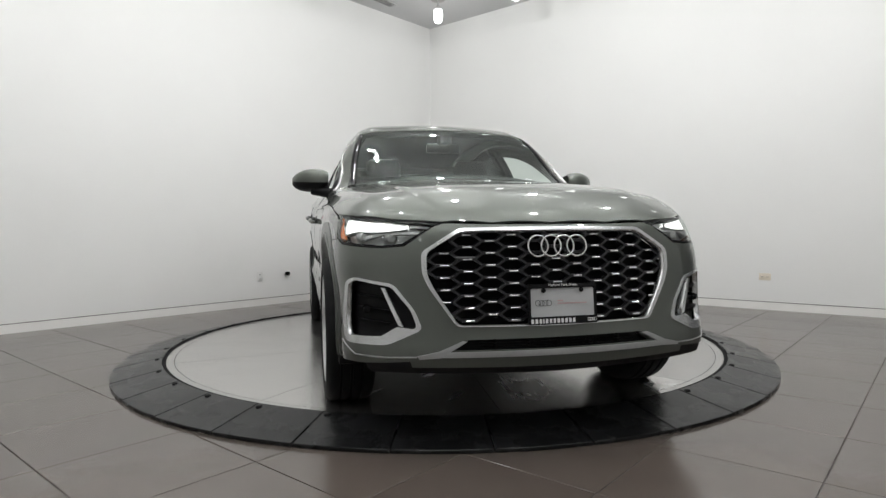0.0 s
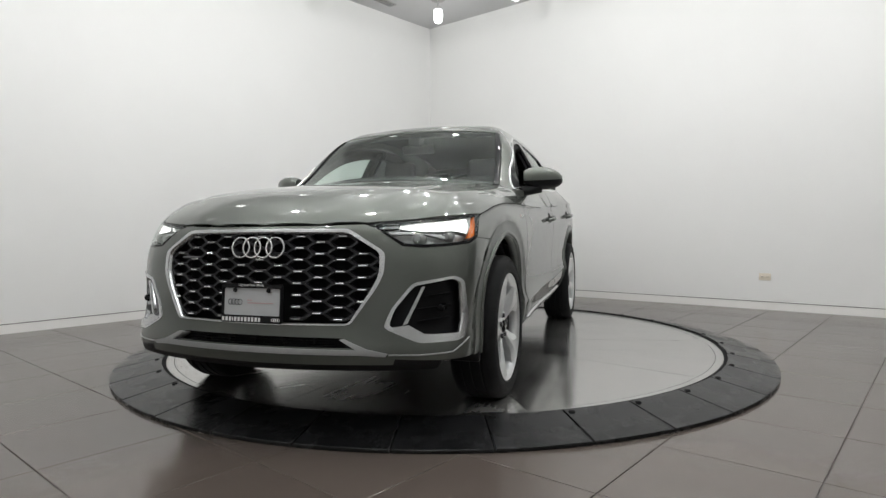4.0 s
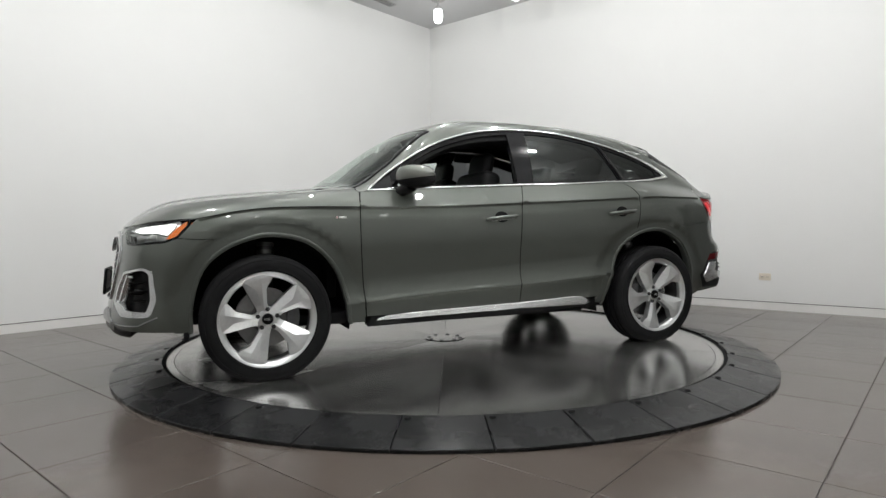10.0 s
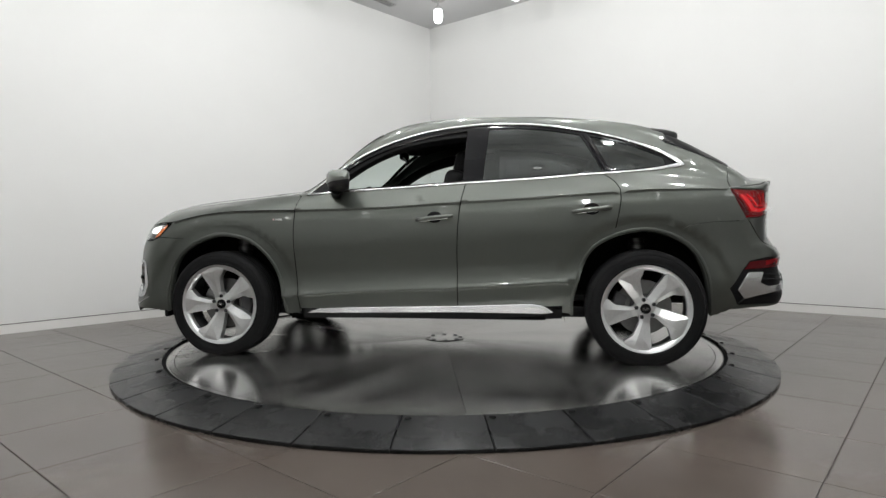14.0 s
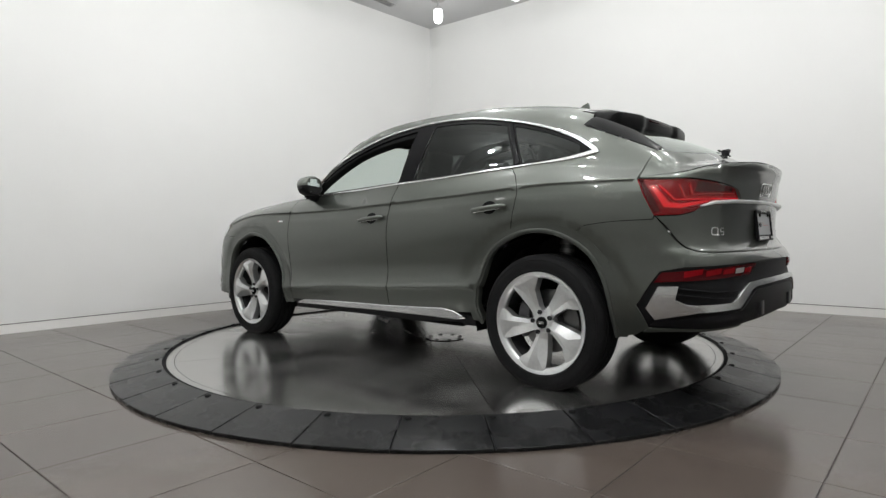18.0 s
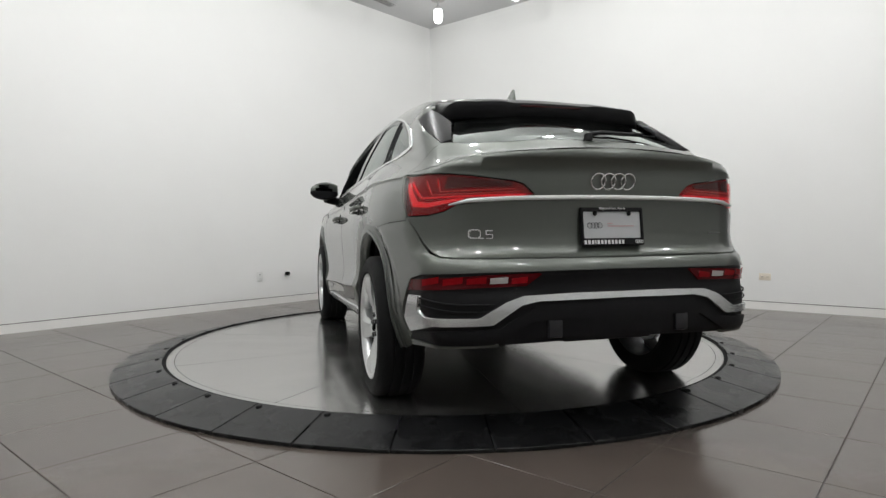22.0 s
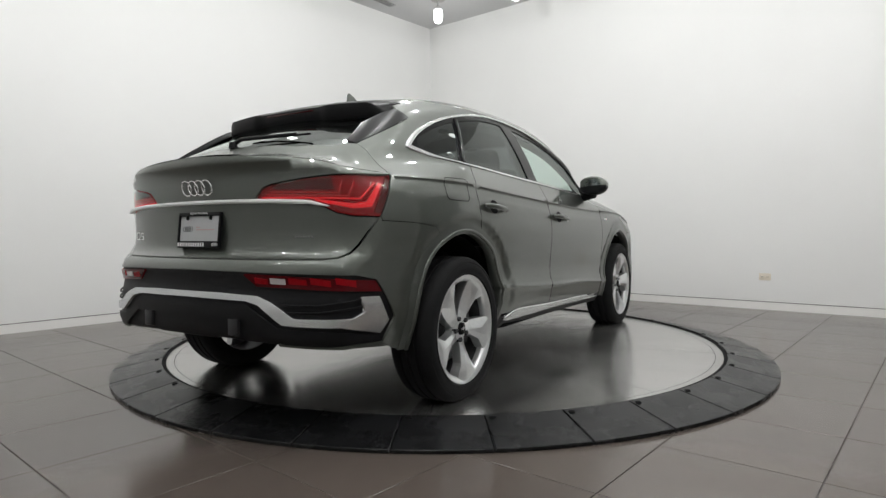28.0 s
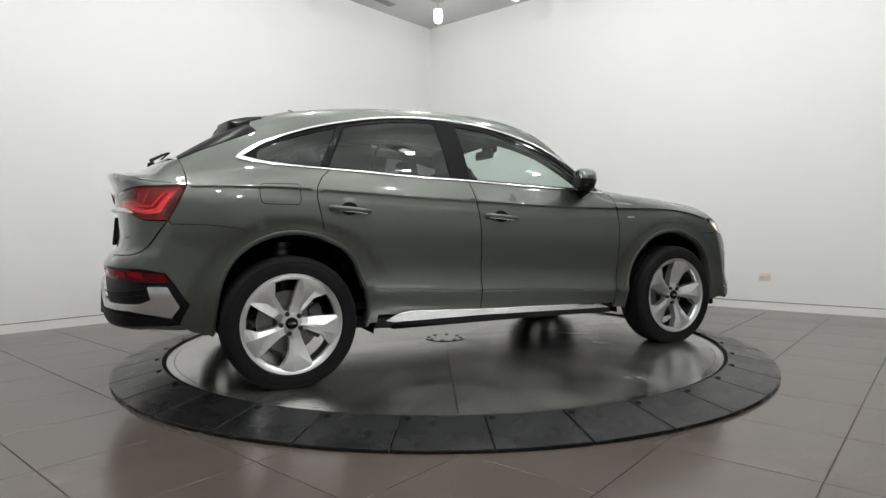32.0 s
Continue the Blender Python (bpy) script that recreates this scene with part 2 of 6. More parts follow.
def slab(outline, z0, z1, holes=()):
    """A flat plate with the given outline (x, y), between two heights."""
    bm = bmesh.new()
    lo = [bm.verts.new((x, y, z0)) for x, y in outline]
    hi = [bm.verts.new((x, y, z1)) for x, y in outline]
    n = len(outline)
    bm.faces.new(lo[::-1])
    bm.faces.new(hi)
    for i in range(n):
        bm.faces.new((lo[i], lo[(i + 1) % n], hi[(i + 1) % n], hi[i]))
    return bm


# ---------- the hall ----------
CORNER = Vector((-0.19, 4.86))
LEFT_WAY = Vector((-math.cos(radians(48.2)), -math.sin(radians(48.2))))
RIGHT_WAY = Vector((math.cos(radians(39.2)), -math.sin(radians(39.2))))
END_L = CORNER + 10.2 * LEFT_WAY
END_R = CORNER + 10.2 * RIGHT_WAY
BACK = CORNER + 10.2 * LEFT_WAY + 10.2 * RIGHT_WAY


def wall_piece(name, a, b, z0, z1, proud, thick, mat, label, parent=None):
    """An upright slab along a to b; proud is how far its face stands in from the wall line."""
    way = (b - a).normalized()
    inn = Vector((-way.y, way.x))
    mid = Vector((0, -0.5))
    if (mid - a).dot(inn) < 0:
        inn = -inn
    p = [a + inn * proud, b + inn * proud, b - inn * thick, a - inn * thick]
    ob = put(name, bm_mesh(name, slab([tuple(q) for q in p], z0, z1), mat), parent)
    return tagged(ob, label, "", "", "structure")


ROOM = [CORNER, END_L, BACK, END_R]
# South and east walls close the room unseen; grey darkens the car's reflections.
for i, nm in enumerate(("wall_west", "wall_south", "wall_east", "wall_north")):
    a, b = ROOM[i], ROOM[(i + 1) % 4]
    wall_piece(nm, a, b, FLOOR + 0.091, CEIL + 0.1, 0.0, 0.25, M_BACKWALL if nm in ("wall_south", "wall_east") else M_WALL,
               "unseen closing wall, toned grey for darker car reflections, above a shadow gap" if nm in ("wall_south", "wall_east") else "smooth white painted gallery wall above a shadow gap")
    wall_piece("baseboard", a, b, FLOOR - 0.02, FLOOR + 0.083, -0.002, 0.25, M_BASE, "flush white baseboard under a thin dark shadow gap")
    wall_piece("trim", a, b, FLOOR + 0.083, FLOOR + 0.091, -0.012, 0.25, M_GAP, "thin dark recessed shadow gap in the wall")

# Unseen panel added in place of a dark opening that the doors mirror.
wall_piece("dark_panel", CORNER + RIGHT_WAY * 6.7, CORNER + RIGHT_WAY * 9.7, FLOOR, 2.75, 0.006, 0.05, M_DARKPANEL, "unseen wide dark panel standing for a dark opening mirrored in the car")

ceil = put("ceiling", bm_mesh("ceiling", slab([tuple(q * 1.02) for q in ROOM], CEIL, CEIL + 0.12), M_CEIL))
tagged(ceil, "plain pale grey gallery ceiling", "", "", "structure")

# Ground under the tiles, and the square tiles laid with their own edges.
floor = put("floor", bm_mesh("floor", slab([tuple(q * 1.02) for q in ROOM], FLOOR - 0.15, FLOOR - 0.004), M_GROUT))
tagged(floor, "dark grout bed of the hall's tiled floor", "", "", "structure")


def lay_tiles():
    ang = radians(-40.3)
    u = Vector((math.cos(ang), math.sin(ang)))
    v = Vector((-u.y, u.x))
    su, sv, g = 0.579, 0.5815, 0.0022
    me = bm_mesh("tile", box(su - 2 * g, sv - 2 * g, 0.02, (0, 0, -0.01), 0.0012, 1), M_TILE)
    # Offsets of the joints along the two ways of the grid.
    ou, ov = 2.118, -0.541
    spots = []
    for i in range(-22, 22):
        for j in range(-22, 22):
            c = u * (ou + (i + 0.5) * su) + v * (ov + (j + 0.5) * sv)
            if inside_room(c, 0.33):
                if c.length > 1.95:
                    spots.append(c)
    spots.sort(key=lambda c: (c - Vector((0, -2.6))).length)
    rot = Matrix.Rotation(ang, 4, "Z")
    for c in spots[:300]:
        put("tile", me, floor, Matrix.Translation((c.x, c.y, FLOOR)) @ rot)
    rest = bmesh.new()
    for c in spots[300:]:
        box(su - 2 * g, sv - 2 * g, 0.02, (c.x, c.y, FLOOR - 0.01), 0, 1, rest, rot)
    ob = part("tiles", rest, M_TILE, floor)
    tagged(ob, "", "", "", "stuff")


def inside_room(c, grow):
    for i in range(4):
        a, b = ROOM[i], ROOM[(i + 1) % 4]
        way = (b - a).normalized()
        inn = Vector((-way.y, way.x))
        if (Vector((0, -0.5)) - a).dot(inn) < 0:
            inn = -inn
        if (c - a).dot(inn) < -grow:
            return False
    return True


# ---------- ceiling spots, vent, wall sockets ----------
def ceiling_spot(x, y):
    root = new("ceiling_spot")
    root.location = (x, y, CEIL)
    part("canopy", lathe([(0.0, 0.0), (0.10, 0.0), (0.10, -0.018), (0.085, -0.03), (0.0, -0.03)], 24), M_FIXTURE, root)
    part("stem", lathe([(0.0, -0.03), (0.014, -0.03), (0.014, -0.13), (0.0, -0.13)], 12), M_FIXTURE, root)
    part("collar", lathe([(0.0, -0.12), (0.044, -0.12), (0.050, -0.16), (0.0, -0.16)], 20), M_FIXTURE, root)
    part("bulb", lathe([(0.0, -0.16), (0.056, -0.16), (0.061, -0.20), (0.060, -0.27), (0.050, -0.315), (0.030, -0.335), (0.0, -0.34)], 20),
         M_BULB, root, "glowing frosted white bulb")
    return tagged(root, "white ceiling spot with a glowing frosted bulb", "ceiling light", "spots under the ceiling")


spot = ceiling_spot(-0.05, 3.61)
SPOTS = []
for i in range(7):
    SPOTS.append(Vector((-0.05, 3.61)) + RIGHT_WAY * 1.26 * i)
for j in range(1, 7):
    SPOTS.append(Vector((-0.05, 3.61)) + LEFT_WAY * 1.46 * j)
for i in range(1, 7):
    SPOTS.append(Vector((-0.05, 3.61)) + LEFT_WAY * 1.46 * 6 + RIGHT_WAY * 1.26 * i)
for j in range(1, 6):
    SPOTS.append(Vector((-0.05, 3.61)) + RIGHT_WAY * 1.26 * 6 + LEFT_WAY * 1.46 * j)
EDGE = len(SPOTS)
for i in (1.3, 2.5, 3.7, 4.9):
    for j in (1.2, 2.25, 3.3, 4.35):
        SPOTS.append(Vector((-0.05, 3.61)) + RIGHT_WAY * 1.26 * i + LEFT_WAY * 1.46 * j)
for c in SPOTS[1:]:
    copy_thing(spot, Matrix.Translation((c.x, c.y, CEIL)))
for k, c in enumerate(SPOTS):
    if k % 2 == 0 or k >= EDGE:
        lamp = bpy.data.lights.new("spot_light", "POINT")
        lamp.energy = LAMP_WATTS * (0.02 if k < EDGE else 0.5625)
        lamp.shadow_soft_size = 0.05
        lamp.color = (0.99, 1.0, 0.985)
        ob = new("spot_light", lamp)
        ob.location = (c.x, c.y, CEIL - 0.40)


def ceiling_vent():
    root = new("ceiling_vent")
    a = math.atan2(LEFT_WAY.y, LEFT_WAY.x)
    root.matrix_basis = Matrix.Translation((-1.06, 3.36, CEIL - 0.004)) @ Matrix.Rotation(a + 0.06, 4, "Z")
    part("backing", box(1.2, 0.10, 0.006, (0, 0, 0)), M_VENT, root)
    for s in (-0.055, -0.018, 0.018, 0.055):
        part("slat", box(1.22, 0.012, 0.014, (0, s, -0.006), 0.002), M_FIXTURE, root)
    tagged(root, "narrow dark linear slot air vent in the ceiling", "air vent")


ceiling_vent()


def wall_socket(name, a, way, z, along, w, h, mat, label, category, knob=False):
    root = new(name)
    p = a + way * along
    ang = math.atan2(way.y, way.x)
    inn = Vector((-way.y, way.x))
    if (Vector((0, -0.5)) - p).dot(inn) < 0:
        inn = -inn
    root.matrix_basis = Matrix(((way.x, inn.x, 0, p.x), (way.y, inn.y, 0, p.y), (0, 0, 1, z), (0, 0, 0, 1)))
    if knob:
        part("ring", lathe([(0, 0), (0.03, 0), (0.03, 0.008), (0, 0.008)], 20, "y"), M_OUTLETW, root)
        part("plug", lathe([(0, 0.006), (0.022, 0.006), (0.026, 0.05), (0.0, 0.055)], 16, "y"), M_DARK, root, "black plug")
    else:
        part("plate", box(w, 0.008, h, (0, 0.004, 0), 0.003), mat, root)
        for s in (-1, 1):
            off = (s * w * 0.22, 0.009, 0) if w > h else (0, 0.009, s * h * 0.22)
            part("receptacle", box(0.026, 0.006, 0.026, off, 0.003), mat, root)
            for d in (-0.006, 0.006):
                part("slot", box(0.003, 0.003, 0.010, (off[0] + d, 0.0125, off[2])), M_DARK, root)
    return tagged(root, label, category)


wall_socket("wall_outlet", CORNER, LEFT_WAY, 0.300, 3.08, 0.075, 0.115, M_OUTLETW, "white upright power outlet low on the white wall", "outlet")
wall_socket("cable_plug", CORNER, LEFT_WAY, 0.3185, 2.705, 0.07, 0.07, M_OUTLETW, "small round wall port with a black plug", "wall plug", knob=True)
wall_socket("wall_outlet", CORNER, RIGHT_WAY, 0.306, 4.773, 0.118, 0.075, M_OUTLET, "ivory sideways power outlet low on the white wall", "outlet")


# ---------- the turntable ----------
def sector(r0, r1, a0, a1, z0i, z0o, z1i, z1o, n=6, bevel=0.0):
    """A wedge of a ring whose top and bottom may slope."""
    bm = bmesh.new()
    cols = []
    for k in range(n + 1):
        a = a0 + (a1 - a0) * k / n
        c, s = math.cos(a), math.sin(a)
        cols.append([bm.verts.new((r0 * c, r0 * s, z1i)), bm.verts.new((r1 * c, r1 * s, z1o)),
                     bm.verts.new((r1 * c, r1 * s, z0o)), bm.verts.new((r0 * c, r0 * s, z0i))])
    for k in range(n):
        a, b = cols[k], cols[k + 1]
        for i in range(4):
            bm.faces.new((a[i], b[i], b[(i + 1) % 4], a[(i + 1) % 4]))
    bm.faces.new(cols[0])
    bm.faces.new(cols[-1][::-1])
    if bevel:
        bmesh.ops.bevel(bm, geom=bm.edges[:], offset=bevel, segments=1, affect="EDGES")
    return bm


def ramp_ring():
    root = new("turntable_ramp")
    n = 34
    step = 2 * math.pi / n
    start = radians(-95.6)
    g = 0.0032
    part("kerb", sector(1.992, 2.012, 0, 2 * math.pi, FLOOR, FLOOR, 0.006, 0.006, 120), M_DARK, root, "black rim of the turntable pit")
    me = bm_mesh("rubber_segment", sector(2.014, 2.305, g / 2, step - g / 2, FLOOR, FLOOR, 0.014, FLOOR + 0.018, 6, 0.0025), M_RUBBER)
    for k in range(n):
        put("rubber_segment", me, root, Matrix.Rotation(start + k * step, 4, "Z"))
    bolt = bm_mesh("bolt", lathe([(0, 0.004), (0.014, 0.004), (0.017, 0.0), (0.012, -0.006), (0, -0.006)], 14), M_DARK)
    for k in range(n):
        a = start + k * step + 0.016
        put("bolt", bolt, root, Matrix.Translation((2.045 * math.cos(a), 2.045 * math.sin(a), 0.0085)))
    part("bed", sector(2.0, 2.298, 0, 2 * math.pi, FLOOR, FLOOR, 0.004, FLOOR + 0.008, 120), M_DARK, root)
    return tagged(root, "ring of sloping black rubber ramp segments round the turntable", "ramp")


ramp_ring()


def turntable():
    """The turning disc: metal plates with fine joints, a rim band and a bolted centre."""
    root = new("turntable")
    part("base", lathe([(0, -0.02), (1.982, -0.02), (1.982, -0.0045), (0, -0.0045)], 96), M_DARK, root)
    part("rim_band", sector(1.942, 1.985, 0, 2 * math.pi, -0.02, -0.02, 0.0, 0.0, 120), M_DISC, root, "worn metal rim band")
    part("rim_edge", sector(1.9845, 1.9895, 0, 2 * math.pi, -0.02, -0.02, 0.002, 0.002, 160), M_WEAR, root, "bright scuffed metal edge")
    # Ten pie-shaped plates with fine radial joints.
    step = 2 * math.pi / 10
    pie = bm_mesh("plate", sector(0.156, 1.939, 0.0011, step - 0.0011, -0.02, -0.02, 0.0, 0.0, 16), M_DISC)
    for k in range(10):
        put("plate", pie, root, Matrix.Rotation(radians(29.8) + k * step, 4, "Z"))
    hub = part("hub_plate", lathe([(0, 0.004), (0.155, 0.004), (0.16, 0.0), (0.16, -0.01), (0, -0.01)], 40), M_DISC, root)
    bolt = bm_mesh("bolt", lathe([(0, 0.009), (0.016, 0.009), (0.018, 0.004), (0.018, 0.0), (0, 0.0)], 6), M_STEEL)
    for k in range(8):
        a = k * math.pi / 4 + 0.2
        put("bolt", bolt, hub, Matrix.Translation((0.125 * math.cos(a), 0.125 * math.sin(a), 0)))
    return tagged(root, "round brushed metal turntable with grease-smeared plates", "turntable")


disc = turntable()


# ---------- the car's skin: smooth surfaces, and panels cut from them ----------
def curve(xs, ys):
    """A smooth curve through knots, with no overshoot."""
    xs, ys = np.array(xs, float), np.array(ys, float)
    if xs[0] > xs[-1]:
        xs, ys = xs[::-1], ys[::-1]
    h = np.diff(xs)
    d = np.diff(ys) / h
    m = np.zeros(len(xs))
    for i in range(1, len(xs) - 1):
        if d[i - 1] * d[i] > 0:
            w1, w2 = 2 * h[i] + h[i - 1], h[i] + 2 * h[i - 1]
            m[i] = (w1 + w2) / (w1 / d[i - 1] + w2 / d[i])
    m[0], m[-1] = d[0], d[-1]

    def f(x):
        x = np.asarray(x, float)
        i = np.clip(np.searchsorted(xs, x) - 1, 0, len(h) - 1)
        t = (x - xs[i]) / h[i]
        t = np.clip(t, -3, 4)
        lo, hi = t < 0, t > 1
        tc = np.clip(t, 0, 1)
        r = ((1 + 2 * tc) * (1 - tc) ** 2 * ys[i] + tc * (1 - tc) ** 2 * h[i] * m[i]
             + tc * tc * (3 - 2 * tc) * ys[i + 1] + tc * tc * (tc - 1) * h[i] * m[i + 1])
        r = np.where(lo, ys[0] + t * h[0] * m[0], r)
        return np.where(hi, ys[-1] + (t - 1) * h[-1] * m[-1], r)
    return f


def smax(a, b, k):
    h = np.clip(0.5 + 0.5 * (a - b) / k, 0, 1)
    return b + (a - b) * h + k * h * (1 - h)


def smin(a, b, k):
    return -smax(-a, -b, k)


crease_z = curve([2.15, 1.75, 1.56, 1.38, 1.19, 0.86, 0.27, -0.24, -0.64, -1.04, -1.5, -1.85, -2.2],
                 [0.84, 0.938, 0.980, 1.000, 1.006, 1.008, 1.020, 1.044, 1.062, 1.083, 1.105, 1.104, 1.095])
low_z = curve([1.6, 0.825, 0.275, -0.235, -0.887, -1.5], [0.40, 0.436, 0.472, 0.491, 0.530, 0.55])
wide_y = curve([2.3, 2.05, 1.8, 1.4, 0.9, 0.2, -0.5, -1.0, -1.4, -1.7, -1.95, -2.2, -2.4],
               [0.80, 0.838, 0.862, 0.882, 0.885, 0.882, 0.884, 0.888, 0.888, 0.872, 0.829, 0.772, 0.70])
belly = curve([-0.6, -0.35, -0.16, -0.05, -0.012, 0.0, 0.05, 0.12, 0.22, 0.40, 0.65, 0.86, 0.945, 0.980, 1.0],
              [-0.16, -0.055, 0.002, 0.013, 0.019, 0.026, 0.016, 0.006, 0.002, 0.010, 0.020, 0.011, -0.001, -0.005, 0.003])
plain = curve([-0.6, -0.35, -0.16, 0.0, 0.12, 0.25, 0.40, 0.65, 0.86, 0.945, 0.980, 1.0],
              [-0.075, -0.022, 0.004, 0.012, 0.012, 0.010, 0.012, 0.020, 0.011, -0.001, -0.005, 0.003])
front_x = curve([0.18, 0.25, 0.31, 0.36, 0.45, 0.60, 0.75, 0.85, 0.93, 1.02],
                [2.16, 2.24, 2.295, 2.300, 2.285, 2.266, 2.245, 2.222, 2.178, 2.08])
rear_x = curve([0.22, 0.30, 0.36, 0.44, 0.55, 0.64, 0.69, 0.735, 0.78, 0.85, 0.95, 1.03, 1.10, 1.15, 1.19, 1.3],
               [-2.10, -2.22, -2.31, -2.352, -2.350, -2.332, -2.340, -2.318, -2.272, -2.258, -2.262, -2.272, -2.276, -2.290, -2.315, -2.33])
hood_z = curve([2.32, 2.22, 2.15, 2.05, 1.90, 1.68, 1.45, 1.23, 1.03, 0.80], [0.80, 0.90, 0.955, 1.012, 1.062, 1.098, 1.120, 1.136, 1.155, 1.175])
deck_z = curve([-1.5, -1.8, -2.0, -2.15, -2.30, -2.45], [1.30, 1.26, 1.236, 1.218, 1.205, 1.195])
roof_z = curve([1.30, 1.10, 1.0, 0.8, 0.6, 0.4, 0.2, 0.0, -0.35, -0.75, -1.1, -1.4, -1.6, -1.75, -1.9, -2.05, -2.13, -2.25],
               [0.98, 1.108, 1.172, 1.305, 1.445, 1.563, 1.632, 1.661, 1.678, 1.668, 1.636, 1.590, 1.535, 1.462, 1.378, 1.286, 1.226, 0.95])
cabin_dy = curve([1.2, 0.85, 0.4, 0.0, -0.8, -1.3, -1.67, -1.95, -2.3], [-0.03, -0.016, 0.0, 0.0, -0.006, -0.026, -0.052, -0.085, -0.15])


dome_y = curve([2.25, 2.1, 1.96, 1.5, 1.0, 0.7], [0.39, 0.447, 0.525, 0.605, 0.650, 0.66])


def step_up(v, w):
    """From 0 to 1 within w on either side of zero."""
    t = np.clip(0.5 + 0.5 * v / w, 0, 1)
    return t * t * (3 - 2 * t)


def lower_skin(x, y, z):
    ay = np.abs(y)
    yd = dome_y(np.clip(x, 0.6, 2.4))
    dome = 0.007 * step_up(yd - ay, 0.022) + 0.006 * step_up(yd + 0.16 - ay, 0.022) - 0.008
    zc, zl = crease_z(x), low_z(x)
    s = (z - zl) / (zc - zl)
    up = np.maximum(z - zc, 0)
    t = np.clip((np.abs(x + 0.02) - 0.95) / 0.35, 0, 1)
    t = t * t * (3 - 2 * t)
    s1 = np.minimum(s, 1.0)
    w = wide_y(x) + belly(s1) * (1 - t) + plain(s1) * t - (0.50 + 0.32 * np.clip((-x - 1.25) / 0.55, 0, 1)) * up - 0.5 * up * up
    # A shallow hollow runs round each wheel arch.
    ring = np.minimum(np.hypot(x - 1.385, z - 0.375), np.hypot(x + 1.385, z - 0.375))
    w = w - 0.010 * (1 - step_up(ring - 0.548, 0.028))
    side = ay - w
    nose = x - (front_x(z) - 0.25 * ay ** 2 - 0.40 * ay ** 10 - np.clip(z - 0.75, 0, 1) * 0.45 * ay ** 4)
    tail = (rear_x(z) + 0.14 * ay ** 2 + 0.62 * ay ** 8 + np.clip(z - 0.95, 0, 1) * 0.35 * ay ** 4) - x
    lid = np.where(x > 0.0, z - (hood_z(np.maximum(x, 0.6)) + dome - 0.045 * ay ** 2 - (0.04 + 0.075 * np.clip((x - 1.15) / 0.8, 0, 1)) * ay ** 4),
                   z - (deck_z(np.minimum(x, -1.3)) - 0.10 * ay ** 2 - 0.08 * ay ** 4))
    sl = smax(side, lid, 0.10)
    f = smax(sl, nose, 0.07)
    return smax(f, tail, 0.030)


def upper_skin(x, y, z):
    ay = np.abs(y)
    h = np.maximum(z - 1.12, -0.08)
    side = (ay - (0.830 - 0.28 * h - 0.46 * h * np.abs(h) + cabin_dy(x))) * 0.93
    bow = np.clip((x - 0.0) / 0.6, 0, 1) * 0.30 - np.clip((-x - 1.2) / 0.5, 0, 1) * 0.20
    slope = np.clip(np.abs(x - 0.05) - 0.3, 0, 0.35) / 0.35
    top = (z - (roof_z(x + bow * ay ** 2) - 0.085 * ay ** 2)) * (1 - 0.16 * np.where(x > 0, slope, 0.6 * np.clip((-x - 1.4) / 0.3, 0, 1)))
    return smax(smax(side, top, 0.085), 1.05 - z, 0.03)


def skin(x, y, z):
    return smin(lower_skin(x, y, z), upper_skin(x, y, z), 0.035)


def slope_of(fn, p):
    e = 0.002
    g = np.stack([fn(p[:, 0] + e, p[:, 1], p[:, 2]) - fn(p[:, 0] - e, p[:, 1], p[:, 2]),
                  fn(p[:, 0], p[:, 1] + e, p[:, 2]) - fn(p[:, 0], p[:, 1] - e, p[:, 2]),
                  fn(p[:, 0], p[:, 1], p[:, 2] + e) - fn(p[:, 0], p[:, 1], p[:, 2] - e)], 1)
    return g / np.maximum(np.linalg.norm(g, axis=1, keepdims=True), 1e-9)


# Charts: each turns a flat place (u, v) into a ray that runs from outside into the car.
def chart_side(q):
    o = np.stack([q[:, 0], np.full(len(q), 1.25), q[:, 1]], 1)
    return o, np.tile([0.0, -1.0, 0.0], (len(q), 1)), 1.2


def chart_top(q):
    o = np.stack([q[:, 0], q[:, 1], np.full(len(q), 1.95)], 1)
    return o, np.tile([0.0, 0.0, -1.0], (len(q), 1)), 1.4


def chart_front(q):
    o = np.stack([np.full(len(q), 2.6), q[:, 0], q[:, 1]], 1)
    return o, np.tile([-1.0, 0.0, 0.0], (len(q), 1)), 1.4


def chart_rear(q):
    o = np.stack([np.full(len(q), -2.7), q[:, 0], q[:, 1]], 1)
    return o, np.tile([1.0, 0.0, 0.0], (len(q), 1)), 1.4


def chart_roll(q, zc=0.72):
    d = np.stack([np.zeros(len(q)), -np.sin(q[:, 1]), -np.cos(q[:, 1])], 1)
    return np.stack([q[:, 0], 0 * q[:, 0], np.full(len(q), zc)], 1) - 1.5 * d, d, 1.45


def chart_nose(q, xc=1.15):
    d = np.stack([-np.cos(q[:, 0]), -np.sin(q[:, 0]), np.zeros(len(q))], 1)
    return np.stack([np.full(len(q), xc), 0 * q[:, 0], q[:, 1]], 1) - 1.5 * d, d, 1.45


def chart_tail(q, xc=-1.25):
    d = np.stack([np.cos(q[:, 0]), -np.sin(q[:, 0]), np.zeros(len(q))], 1)
    return np.stack([np.full(len(q), xc), 0 * q[:, 0], q[:, 1]], 1) - 1.5 * d, d, 1.45


